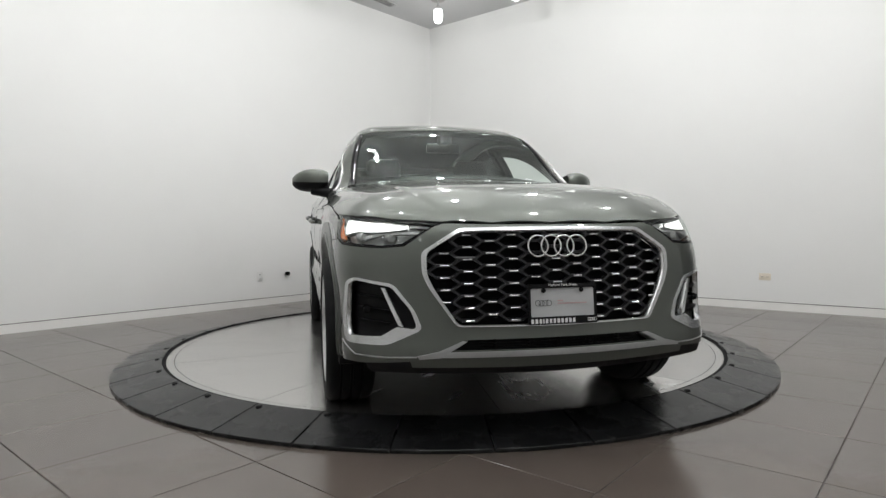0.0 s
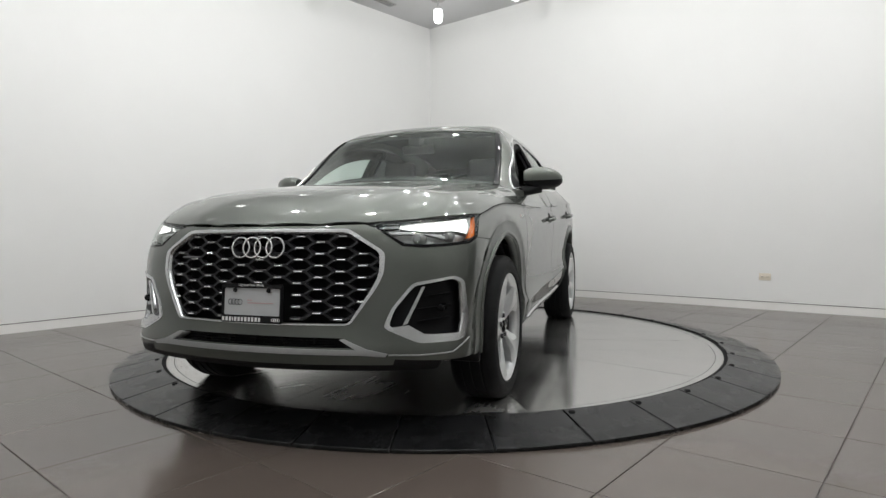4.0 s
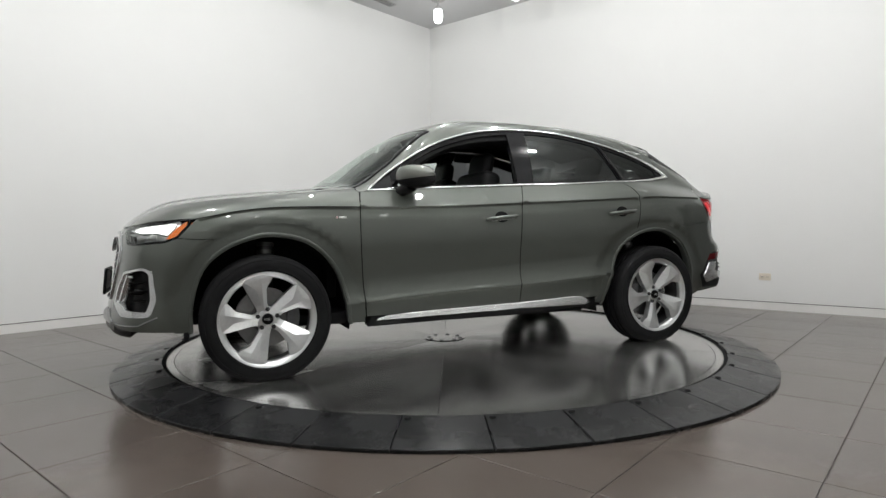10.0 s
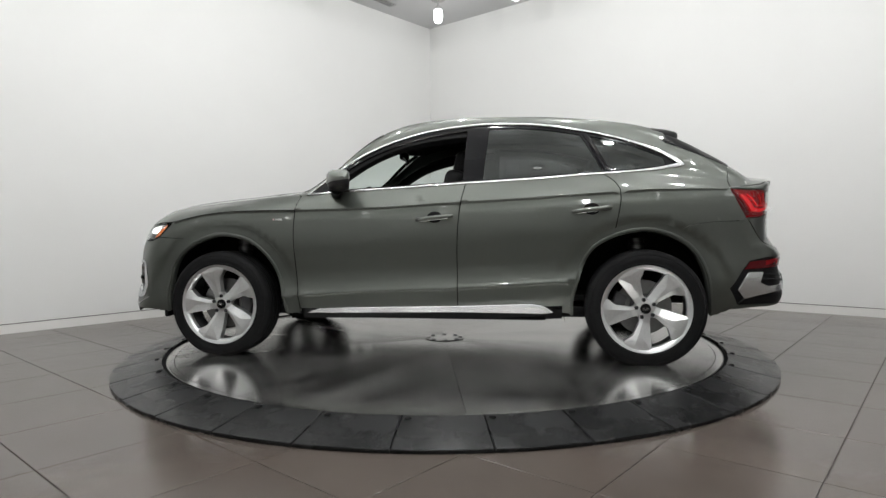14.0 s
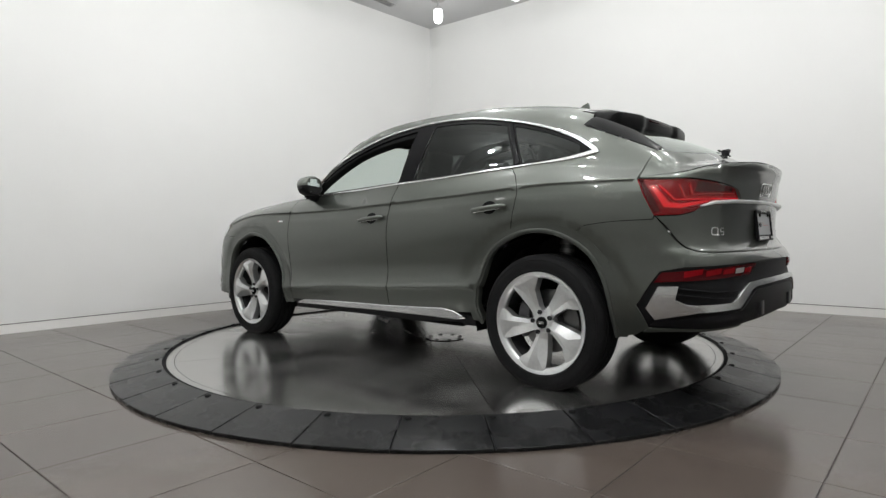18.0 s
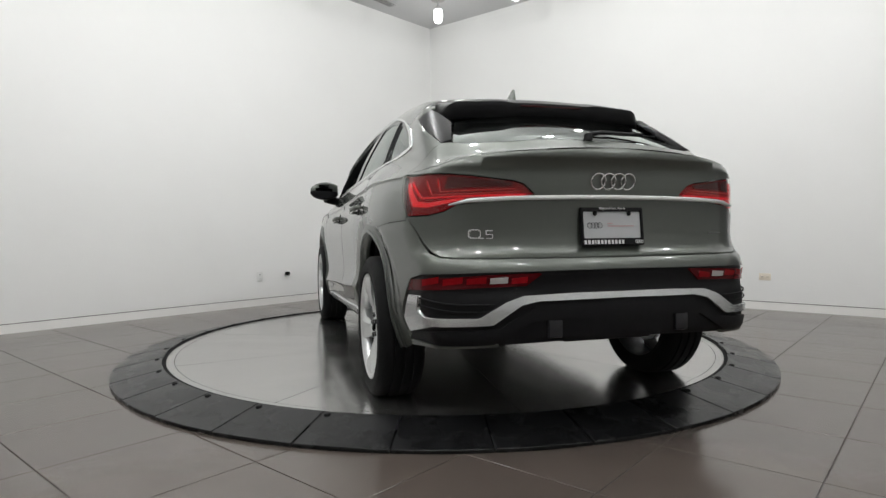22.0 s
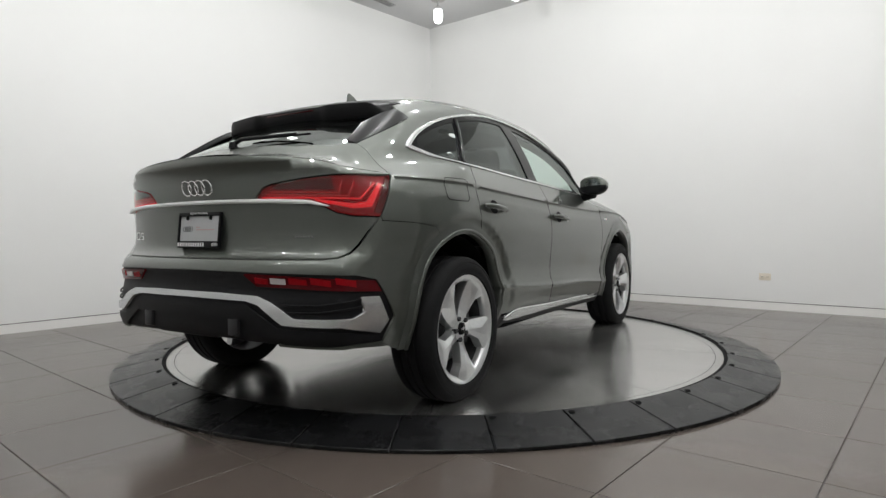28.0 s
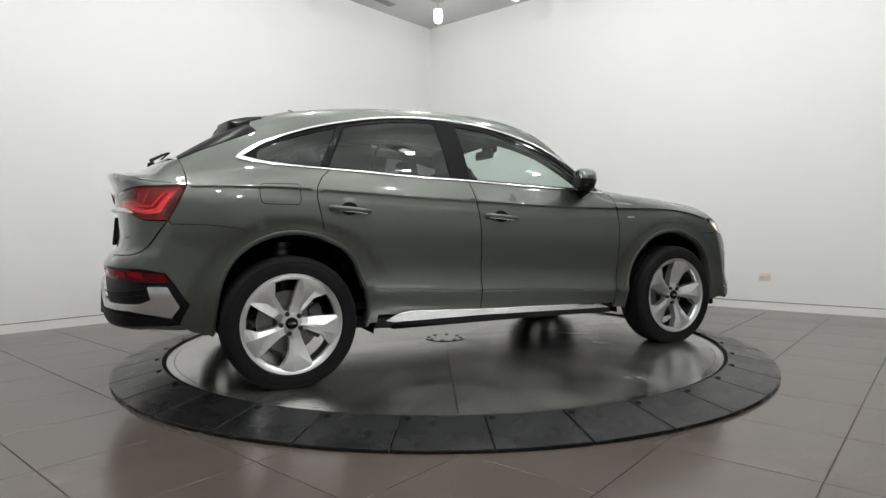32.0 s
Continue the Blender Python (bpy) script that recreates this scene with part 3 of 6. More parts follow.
def flat_of(chart, p):
    """The flat place of points in space, by chart."""
    p = np.atleast_2d(np.asarray(p, float))
    if chart is chart_side:
        return p[:, [0, 2]]
    if chart is chart_top:
        return p[:, [0, 1]]
    if chart in (chart_front, chart_rear):
        return p[:, [1, 2]]
    if chart is chart_roll:
        return np.stack([p[:, 0], np.arctan2(p[:, 1], p[:, 2] - 0.72)], 1)
    if chart is chart_nose:
        return np.stack([np.arctan2(p[:, 1], p[:, 0] - 1.15), p[:, 2]], 1)
    return np.stack([np.arctan2(p[:, 1], -(p[:, 0] + 1.25)), p[:, 2]], 1)


def lift(chart, q, fn=skin, off=0.0):
    """Points of the skin (raised by off) met by the chart's rays."""
    q = np.atleast_2d(np.asarray(q, float))
    o, d, reach = chart(q)
    n = 70
    lo = np.zeros(len(q))
    hi = np.full(len(q), reach)
    done = np.zeros(len(q), bool)
    best = np.full(len(q), 9.0)
    best_t = np.zeros(len(q))
    prev = 0.0
    for k in range(1, n + 1):
        t = reach * k / n
        p = o + d * t
        v = fn(p[:, 0], p[:, 1], p[:, 2]) - off
        hitnow = (v <= 0) & ~done
        lo[hitnow], hi[hitnow] = prev, t
        done |= hitnow
        b = ~done & (v < best)
        best[b], best_t[b] = v[b], t
        prev = t
    for _ in range(22):
        mid = 0.5 * (lo + hi)
        p = o + d * mid[:, None]
        v = fn(p[:, 0], p[:, 1], p[:, 2]) - off
        lo = np.where(v > 0, mid, lo)
        hi = np.where(v > 0, hi, mid)
    t = np.where(done, hi, best_t)
    return o + d * t[:, None]


def on(chart, pts, **kw):
    return lift(chart, np.array(pts, float), **kw)


def resample(q, step, closed=True, bend=0.0):
    """Even points along a line of corners."""
    q = np.asarray(q, float)
    out = []
    n = len(q)
    for i in range(n if closed else n - 1):
        a, b = q[i], q[(i + 1) % n]
        m = max(1, int(np.ceil(np.linalg.norm(b - a) / step)))
        out += [a + (b - a) * k / m for k in range(m)]
    if not closed:
        out.append(q[-1])
    return np.array(out)


def rounded(q, r, seg=4, closed=True):
    """Corners of a line replaced by small arcs."""
    q = np.asarray(q, float)
    n = len(q)
    out = []
    for i in range(n):
        if not closed and i in (0, n - 1):
            out.append(q[i])
            continue
        a, b, c = q[i - 1], q[i], q[(i + 1) % n]
        u, v = a - b, c - b
        lu, lv = np.linalg.norm(u), np.linalg.norm(v)
        k = min(r, lu * 0.45, lv * 0.45)
        p0, p1 = b + u / lu * k, b + v / lv * k
        for s in np.linspace(0, 1, seg + 1):
            out.append((1 - s) ** 2 * p0 + 2 * s * (1 - s) * b + s * s * p1)
    return np.array(out)


def spline(q, step=0.03, closed=False):
    """A smooth line through a few places."""
    q = np.asarray(q, float)
    n = len(q)
    out = []
    for i in range(n if closed else n - 1):
        p1, p2 = q[i], q[(i + 1) % n]
        p0 = q[(i - 1) % n] if closed or i else 2 * p1 - p2
        p3 = q[(i + 2) % n] if closed or i < n - 2 else 2 * p2 - p1
        m = max(2, int(np.linalg.norm(p2 - p1) / step))
        for k in range(m):
            t = k / m
            out.append(0.5 * (2 * p1 + (p2 - p0) * t + (2 * p0 - 5 * p1 + 4 * p2 - p3) * t * t + (3 * p1 - p0 - 3 * p2 + p3) * t ** 3))
    if not closed:
        out.append(q[-1])
    return np.array(out)


def inset(q, d):
    """A closed line moved inwards by d."""
    q = np.asarray(q, float)
    a, c = np.roll(q, 1, 0), np.roll(q, -1, 0)
    area = 0.5 * np.sum(q[:, 0] * c[:, 1] - c[:, 0] * q[:, 1])
    sg = 1.0 if area > 0 else -1.0
    e1, e2 = q - a, c - q
    n1 = np.stack([-e1[:, 1], e1[:, 0]], 1) / np.maximum(np.linalg.norm(e1, axis=1, keepdims=True), 1e-9)
    n2 = np.stack([-e2[:, 1], e2[:, 0]], 1) / np.maximum(np.linalg.norm(e2, axis=1, keepdims=True), 1e-9)
    m = n1 + n2
    k = np.maximum(np.sum(m * n1, 1), 0.5)
    return q + sg * d * m / k[:, None]


def within(q, poly):
    x, y = q[:, 0], q[:, 1]
    r = np.zeros(len(q), bool)
    n = len(poly)
    for i in range(n):
        x1, y1 = poly[i]
        x2, y2 = poly[(i + 1) % n]
        if y1 == y2:
            continue
        c = ((y1 > y) != (y2 > y)) & (x < (x2 - x1) * (y - y1) / (y2 - y1) + x1)
        r ^= c
    return r


def near_line(q, poly, d):
    r = np.zeros(len(q), bool)
    n = len(poly)
    for i in range(n):
        a, b = poly[i], poly[(i + 1) % n]
        ab = b - a
        t = np.clip(((q - a) @ ab) / max(ab @ ab, 1e-12), 0, 1)
        r |= np.linalg.norm(q - (a + t[:, None] * ab), axis=1) < d
    return r


def sheet(outline, step, holes=(), extra=None):
    """Flat triangles that fill an outline, less its holes."""
    loops = [np.asarray(outline)] + [np.asarray(h) for h in holes]
    lo, hi = loops[0].min(0), loops[0].max(0)
    gx, gy = np.meshgrid(np.arange(lo[0] + step / 2, hi[0], step), np.arange(lo[1] + step / 2, hi[1], step))
    gx[1::2] += step / 2
    q = np.stack([gx.ravel(), gy.ravel()], 1)
    keep = within(q, loops[0])
    for h in loops[1:]:
        keep &= ~within(q, h)
    q = q[keep]
    for h in loops:
        q = q[~near_line(q, h, step * 0.45)]
    kept, ridge = [], []
    if extra is not None and len(extra):
        # Rows of points that follow a crease keep it crisp; drop grid points close to them.
        for row in extra:
            x = np.asarray(row, float)
            keep = within(x, loops[0])
            for h in loops[1:]:
                keep &= ~within(x, h)
            for h in loops:
                keep &= ~near_line(x, h, 0.003)
            last = -2
            for i in np.nonzero(keep)[0]:
                if last == i - 1:
                    ridge.append((len(kept) - 1, len(kept)))
                kept.append(x[i])
                last = i
        if kept:
            x = np.array(kept)
            far = np.array([np.min(np.sum((x - g) ** 2, 1)) > (step * 0.5) ** 2 for g in q]) if len(q) else np.zeros(0, bool)
            q = np.concatenate([x, q[far]])
    verts, edges, k = [], [], 0
    for h in loops:
        verts += [Vector(v) for v in h]
        edges += [(k + i, k + (i + 1) % len(h)) for i in range(len(h))]
        k += len(h)
    edges += [(k + i, k + j) for i, j in ridge]
    verts += [Vector(v) for v in q]
    v2, _, f2, *_ = delaunay_2d_cdt(verts, edges, [], 0, 1e-6)
    v2 = np.array([tuple(v) for v in v2])
    f2 = np.array([f for f in f2 if len(f) == 3])
    c = v2[f2].mean(1)
    keep = within(c, loops[0])
    for h in loops[1:]:
        keep &= ~within(c, h)
    return v2, f2[keep]


def rim_of(faces):
    """The directed edges that only one triangle uses."""
    seen = {}
    for f in faces:
        for i in range(3):
            seen[(f[i], f[(i + 1) % 3])] = 1
    return [(a, b) for a, b in seen if (b, a) not in seen]


def panel_data(chart, outline, step=0.035, holes=(), fn=skin, off=0.0, gap=0.0, fold=0.012, edge=0.03, extra=None):
    """Vertices, triangles and normals of a panel cut from the skin, with its edge folded in."""
    ol = resample(inset(outline, gap) if gap else np.asarray(outline, float), edge)
    hl = [resample(h, edge) for h in holes]
    v2, f = sheet(ol, step, hl, extra)
    p = lift(chart, v2, fn, off)
    n = slope_of(fn, p)
    t = p[f]
    fl = np.sum(np.cross(t[:, 1] - t[:, 0], t[:, 2] - t[:, 0]) * n[f].sum(1), 1) < 0
    f[fl] = f[fl][:, ::-1]
    verts, norms, faces = list(p), list(n), [tuple(a) for a in f]
    if fold:
        rim = rim_of(faces)
        ids = {}
        for a, b in rim:
            for i in (a, b):
                if i not in ids:
                    ids[i] = (len(verts), len(verts) + 1, len(verts) + 2)
                    verts += [p[i], p[i] - n[i] * fold * 0.25, p[i] - n[i] * fold]
                    norms += [n[i], n[i], n[i]]
        acc = {}
        for a, b in rim:
            e = p[b] - p[a]
            o = np.cross(e, n[a])
            o = o / max(np.linalg.norm(o), 1e-9)
            for i in (a, b):
                acc[i] = acc.get(i, 0) + o
            faces.append((b, a, ids[a][1], ids[b][1]))
            faces.append((ids[b][1], ids[a][1], ids[a][2], ids[b][2]))
        for i, (k0, k1, k2) in ids.items():
            o = acc[i] / max(np.linalg.norm(acc[i]), 1e-9)
            norms[k1] = (0.5 * n[i] + 0.9 * o)
            norms[k2] = o
    return np.array(verts), faces, np.array(norms)


def flip(data):
    v, f, n = data
    return v * [1, -1, 1], [tuple(reversed(a)) for a in f], n * [1, -1, 1]


def add(name, data, mat, parent, label=""):
    v, f, n = data
    n = n / np.maximum(np.linalg.norm(n, axis=1, keepdims=True), 1e-9)
    return put(name, mesh_of(name, v, f, mat, n), parent, None, label)


def add_pair(name, data, mat, parents, label=""):
    """The left part and its mirror on the right. parents: one, or one for each side."""
    pl, pr = parents if isinstance(parents, tuple) else (parents, parents)
    return add(name, data, mat, pl, label), add(name, flip(data), mat, pr, label)


def strip_data(chart, line, width, proud=0.006, fn=skin, base=-0.004, closed=False, widths=None, crown=0.0):
    """A moulding that follows a line on the skin."""
    q = np.asarray(line, float)
    a = np.roll(q, 1, 0)
    c = np.roll(q, -1, 0)
    if not closed:
        a[0], c[-1] = q[0], q[-1]
    p = lift(chart, q, fn)
    pa, pc = lift(chart, a, fn), lift(chart, c, fn)
    n = slope_of(fn, p)
    t = pc - pa
    t /= np.maximum(np.linalg.norm(t, axis=1, keepdims=True), 1e-9)
    s = np.cross(n, t)
    s /= np.maximum(np.linalg.norm(s, axis=1, keepdims=True), 1e-9)
    w = (np.full(len(q), width) if widths is None else np.asarray(widths, float))[:, None] / 2
    prof = [(-1.0, base, -1, 0), (-1.0, proud * 0.55, -1, 0.3), (-0.72, proud, -0.35, 1), (0.0, proud + crown, 0, 1),
            (0.72, proud, 0.35, 1), (1.0, proud * 0.55, 1, 0.3), (1.0, base, 1, 0)]
    verts, norms, faces = [], [], []
    m = len(prof)
    for k, (u, h, nu, nn) in enumerate(prof):
        verts.append(p + s * w * u + n * h)
        v = s * nu + n * nn
        norms.append(v)
    verts = np.stack(verts, 1).reshape(-1, 3)
    norms = np.stack(norms, 1).reshape(-1, 3)
    k = len(q)
    for i in range(k if closed else k - 1):
        j = (i + 1) % k
        for r in range(m - 1):
            faces.append((i * m + r, j * m + r, j * m + r + 1, i * m + r + 1))
    if not closed:
        faces.append(tuple(range(m)))
        faces.append(tuple(range((k - 1) * m, k * m))[::-1])
    f0 = faces[m // 2]
    t3 = verts[list(f0)]
    if np.dot(np.cross(t3[1] - t3[0], t3[2] - t3[0]), norms[f0[0]]) < 0:
        faces = [tuple(reversed(f)) for f in faces]
    return verts, faces, norms


# ---------- the car ----------
def side_pts(*p):
    return lift(chart_side, np.array(p, float))


def top_pts(*p):
    return lift(chart_top, np.array(p, float))


def nose_pts(*p):
    return lift(chart_front, np.array(p, float))


def tail_pts(*p):
    return lift(chart_rear, np.array(p, float))


def flat(chart, *groups):
    return np.concatenate([flat_of(chart, g) for g in groups])


def mirror_line(q):
    """A half outline (first coordinate >= 0) closed by its mirror image."""
    q = np.asarray(q, float)
    m = q[::-1] * [-1, 1]
    if abs(q[0][0]) < 1e-6:
        m = m[:-1]
    if abs(q[-1][0]) < 1e-6:
        m = m[1:]
    return np.concatenate([q, m])


car = new("car")
tagged(car, "dark grey-green coupe SUV with silver trim, driver's window lowered", "car")

ARCH_F = spline([(1.895, 0.318), (1.886, 0.469), (1.834, 0.652), (1.738, 0.780), (1.552, 0.881), (1.367, 0.912), (1.184, 0.885),
                 (1.003, 0.756), (0.896, 0.572), (0.838, 0.315)], 0.04)
ARCH_F_IN = spline([(1.803, 0.315), (1.800, 0.468), (1.741, 0.652), (1.628, 0.761), (1.479, 0.822), (1.369, 0.836), (1.186, 0.794),
                    (1.041, 0.665), (0.971, 0.499), (0.940, 0.312)], 0.04)
ARCH_R = spline([(-0.905, 0.330), (-0.925, 0.522), (-1.032, 0.739), (-1.176, 0.846), (-1.355, 0.899), (-1.534, 0.883), (-1.714, 0.787),
                 (-1.804, 0.660), (-1.845, 0.470), (-1.858, 0.330)], 0.04)
ARCH_R_IN = spline([(-0.975, 0.320), (-0.980, 0.449), (-1.068, 0.702), (-1.212, 0.806), (-1.373, 0.846), (-1.534, 0.822), (-1.678, 0.732),
                    (-1.758, 0.589), (-1.788, 0.420), (-1.795, 0.328)], 0.04)


def shrink(q, c, k):
    return (np.asarray(q) - c) * k + np.asarray(c)


CUT_F = shrink(ARCH_F, (1.39, 0.30), 0.955)
CUT_R = shrink(ARCH_R, (-1.385, 0.30), 0.965)
SEAM_HOOD = spline([(1.775, 0.938), (1.66, 0.960), (1.562, 0.980), (1.377, 1.001), (1.192, 1.007), (1.007, 1.009), (0.862, 1.008)], 0.06)
DOOR_FRONT = spline([(0.842, 1.106), (0.857, 1.047), (0.866, 0.901), (0.864, 0.754), (0.850, 0.532), (0.833, 0.345)], 0.08)
DOOR_SPLIT = spline([(-0.290, 1.168), (-0.262, 1.036), (-0.246, 0.891), (-0.238, 0.708), (-0.240, 0.525), (-0.239, 0.345)], 0.08)
BELT = spline([(0.792, 1.113), (0.464, 1.132), (0.091, 1.150), (-0.292, 1.169), (-0.651, 1.184), (-1.02, 1.206), (-1.286, 1.221),
               (-1.50, 1.240), (-1.657, 1.268)], 0.06)
GLASS_TOP = spline([(0.792, 1.113), (0.660, 1.222), (0.480, 1.345), (0.286, 1.445), (0.090, 1.513), (-0.10, 1.555), (-0.383, 1.582),
                    (-0.72, 1.570), (-1.063, 1.510), (-1.33, 1.435), (-1.54, 1.348), (-1.657, 1.268)], 0.06)
ROOF_EDGE = spline([(0.300, 0.600), (0.10, 0.560), (-0.20, 0.535), (-0.70, 0.525), (-1.20, 0.530), (-1.56, 0.560)], 0.08)
DOOR_REAR = np.array([(-1.165, 1.213), (-1.225, 1.165), (-1.258, 1.110), (-1.262, 1.050), (-1.252, 0.985), (-1.228, 0.868)])


def cut(line, x0, x1):
    """The piece of a line of (x, z) between two x."""
    q = np.asarray(line)
    return q[(q[:, 0] <= max(x0, x1)) & (q[:, 0] >= min(x0, x1))]


# Rows of points along the shoulder crease and the low door crease.
CREASE_ROWS = ([np.array([(x, crease_z(x) + d) for x in np.arange(-1.98, 1.90, 0.045)]) for d in (0.030, 0.014, 0.006, 0.001, -0.004, -0.010, -0.018, -0.032, -0.055)]
               + [np.array([(x, low_z(x) + d) for x in np.arange(-1.30, 1.10, 0.045)]) for d in (0.055, 0.030, 0.014, 0.005, 0.0, -0.006, -0.014, -0.028)])
REAR_ROWS = [flat(chart_roll, side_pts(*r[r[:, 0] < -1.2])) for r in CREASE_ROWS[:9]]


# Bonnet, wings, doors and the one-piece body side.
hood_out = flat(chart_roll, side_pts(*SEAM_HOOD),
                side_pts((0.860, 1.047), (0.848, 1.102)), top_pts((0.866, 0.772), (0.860, 0.735), (0.905, 0.64), (0.965, 0.42), (1.005, 0.20), (1.015, 0.0)))
hood_nose = flat(chart_roll, nose_pts((0.0, 0.890), (0.25, 0.891), (0.46, 0.897), (0.56, 0.905), (0.659, 0.912)),
                 side_pts((1.93, 0.928)))
# Walk the outline: left side back to the middle, right side forward, then the nose edge.
left_back = hood_out
right_back = hood_out[::-1][1:] * [1, -1]
nose_edge = np.concatenate([(hood_nose[1:][::-1]) * [1, -1], hood_nose])
hood_full = np.concatenate([left_back, right_back, nose_edge])
HOOD_ROWS = []
for off in (0.0, 0.16):
    for d in (-0.03, -0.018, -0.008, 0.002, 0.012, 0.024):
        xs = np.arange(1.03, 2.12, 0.05)
        row = np.stack([xs, dome_y(xs) + off + d], 1)
        row = flat(chart_roll, top_pts(*row[row[:, 1] < 0.80]))
        HOOD_ROWS += [row, row * [1, -1]]
add("hood", panel_data(chart_roll, hood_full, 0.045, gap=0.0035, edge=0.05, extra=HOOD_ROWS), M_PAINT, car, "sculpted dark grey-green hood")

fender_out = np.concatenate([SEAM_HOOD, cut(DOOR_FRONT, 0.0, 2.0)[1:], CUT_F[::-1][:-1][: len(CUT_F)]])
fender_out = fender_out[~((fender_out[:, 0] > 1.69) & (fender_out[:, 1] < 0.82))]
fender_out = np.concatenate([fender_out, [(1.68, 0.820), (1.872, 0.832), (1.828, 0.880)]])
fender_l, fender_r = add_pair("front_fender", panel_data(chart_side, fender_out, 0.035, gap=0.003, extra=CREASE_ROWS), M_PAINT, car)

sill = [(0.833, 0.345), (-0.239, 0.345)]
fdoor_out = np.concatenate([DOOR_FRONT, DOOR_SPLIT[::-1], cut(BELT, -0.28, 0.79)[::-1]])
fdoor_l, fdoor_r = add_pair("front_door", panel_data(chart_side, fdoor_out, 0.035, gap=0.0035, extra=CREASE_ROWS), M_PAINT, car,
                            "dark grey-green front door")
arch_piece = CUT_R[(CUT_R[:, 0] > -1.232) & (CUT_R[:, 1] > 0.335)]
rdoor_out = np.concatenate([DOOR_SPLIT, arch_piece, DOOR_REAR[::-1], cut(BELT, -1.15, -0.30)[::-1]])
rdoor_l, rdoor_r = add_pair("rear_door", panel_data(chart_side, rdoor_out, 0.035, gap=0.0035, extra=CREASE_ROWS), M_PAINT, car,
                            "dark grey-green rear door")

bs = flat(chart_roll,
          side_pts((0.845, 1.103)), top_pts((0.862, 0.775), (0.852, 0.735), (0.60, 0.675)), top_pts(*ROOF_EDGE),
          lift(chart_side, [(-1.575, 1.462), (-1.556, 1.418), (-1.75, 1.338), (-1.945, 1.252)]),
          lift(chart_side, [(-1.915, 1.165), (-1.912, 1.105), (-1.950, 1.020), (-2.000, 0.928), (-1.995, 0.908), (-1.80, 0.900), (-1.66, 0.882), (-1.61, 0.84)]),
          side_pts(*CUT_R[(CUT_R[:, 0] < -1.228) & (CUT_R[:, 0] > -1.60) & (CUT_R[:, 1] > 0.6)][::-1]),
          side_pts(*DOOR_REAR[::-1]),
          side_pts(*cut(BELT, -1.64, -1.19)), side_pts(*GLASS_TOP[::-1]))
body_l, body_r = add_pair("body_side", panel_data(chart_roll, bs, 0.045, gap=0.0015, edge=0.04, extra=REAR_ROWS), M_PAINT, car,
                          "one-piece pillar, roof rail and rear quarter panel")

for owners, line in (((fender_l, fender_r), SEAM_HOOD), ((fdoor_l, fdoor_r), DOOR_FRONT), ((rdoor_l, rdoor_r), DOOR_SPLIT), ((body_l, body_r), DOOR_REAR)):
    add_pair("shut_line", strip_data(chart_side, resample(line, 0.04, False), 0.0055, 0.0004, base=-0.012), M_DARK, owners, "dark shut line")

# Roof, windscreen and rear screen.
roof_half = np.concatenate([[(0.375, 0.0), (0.365, 0.25), (0.335, 0.45)], ROOF_EDGE, [(-1.60, 0.40), (-1.63, 0.0)]])
roof_out = np.concatenate([roof_half, (roof_half[::-1] * [1, -1])[1:-1]])
add("roof", panel_data(chart_top, roof_out, 0.06, gap=0.001, edge=0.06), M_PAINT, car)
ws_half = np.array([(0.985, 0.0), (0.972, 0.22), (0.935, 0.44), (0.885, 0.62), (0.852, 0.70), (0.60, 0.660), (0.318, 0.588), (0.348, 0.43), (0.372, 0.22), (0.382, 0.0)])
ws_out = np.concatenate([ws_half, (ws_half[::-1] * [1, -1])[1:-1]])
screen = add("windshield", panel_data(chart_top, ws_out, 0.06, off=-0.004, fold=0.004, edge=0.06), M_SCREEN, car, "clear tinted windshield")
for data in (strip_data(chart_top, resample(np.array([(0.86, 0.712), (0.60, 0.668), (0.312, 0.596)]), 0.05, False), 0.042, 0.002),):
    add_pair("seal", data, M_GLOSS, screen, "black windshield edge seal")
add("cowl", panel_data(chart_top, np.concatenate([np.array([(1.03, 0.0), (0.99, 0.40), (0.90, 0.66), (0.845, 0.735), (0.815, 0.70), (0.90, 0.40), (0.935, 0.0)]),
                                                    (np.array([(0.90, 0.40), (0.815, 0.70), (0.845, 0.735), (0.90, 0.66), (0.99, 0.40)]) * [1, -1])]),
                       0.05, off=-0.010, fold=0.02), M_PLASTIC, car, "black plastic windshield cowl")
rg_half = np.array([(-1.70, 0.0), (-1.70, 0.30), (-1.70, 0.520), (-1.83, 0.565), (-1.940, 0.612), (-1.988, 0.575), (-2.045, 0.40), (-2.075, 0.0)])
rg_out = np.concatenate([rg_half, (rg_half[::-1] * [1, -1])[1:-1]])


def under_wing(x, y, z):
    """The skin, sunk under the roof wing to leave room for the rear window."""
    return skin(x, y, z) + 0.036 * np.clip((x + 2.03) / 0.26, 0, 1)


rear_glass = add("rear_window", panel_data(chart_top, rg_out, 0.05, fn=under_wing, off=-0.003, fold=0.004, edge=0.05), M_BACKLIGHT, car, "dark privacy rear window")
fin = np.array([(-1.545, 1.424), (-1.585, 1.470), (-1.68, 1.432), (-1.80, 1.372), (-1.955, 1.268), (-1.948, 1.252), (-1.75, 1.340)])
fin_q = flat(chart_roll, lift(chart_side, fin))
add_pair("pillar_fin", panel_data(chart_roll, fin_q, 0.03, off=0.003, fold=0.028), M_FIN, car, "black fin beside the rear window")


# Side windows: black frame, panes, bright outline.
opening = np.concatenate([BELT[:-1], GLASS_TOP[::-1][:-1]])
open_in = inset(opening, 0.010)


def top_at(x):
    o = np.argsort(GLASS_TOP[:, 0])
    return np.interp(x, GLASS_TOP[o, 0], GLASS_TOP[o, 1])


def belt_at(x):
    o = np.argsort(BELT[:, 0])
    return np.interp(x, BELT[o, 0], BELT[o, 1])


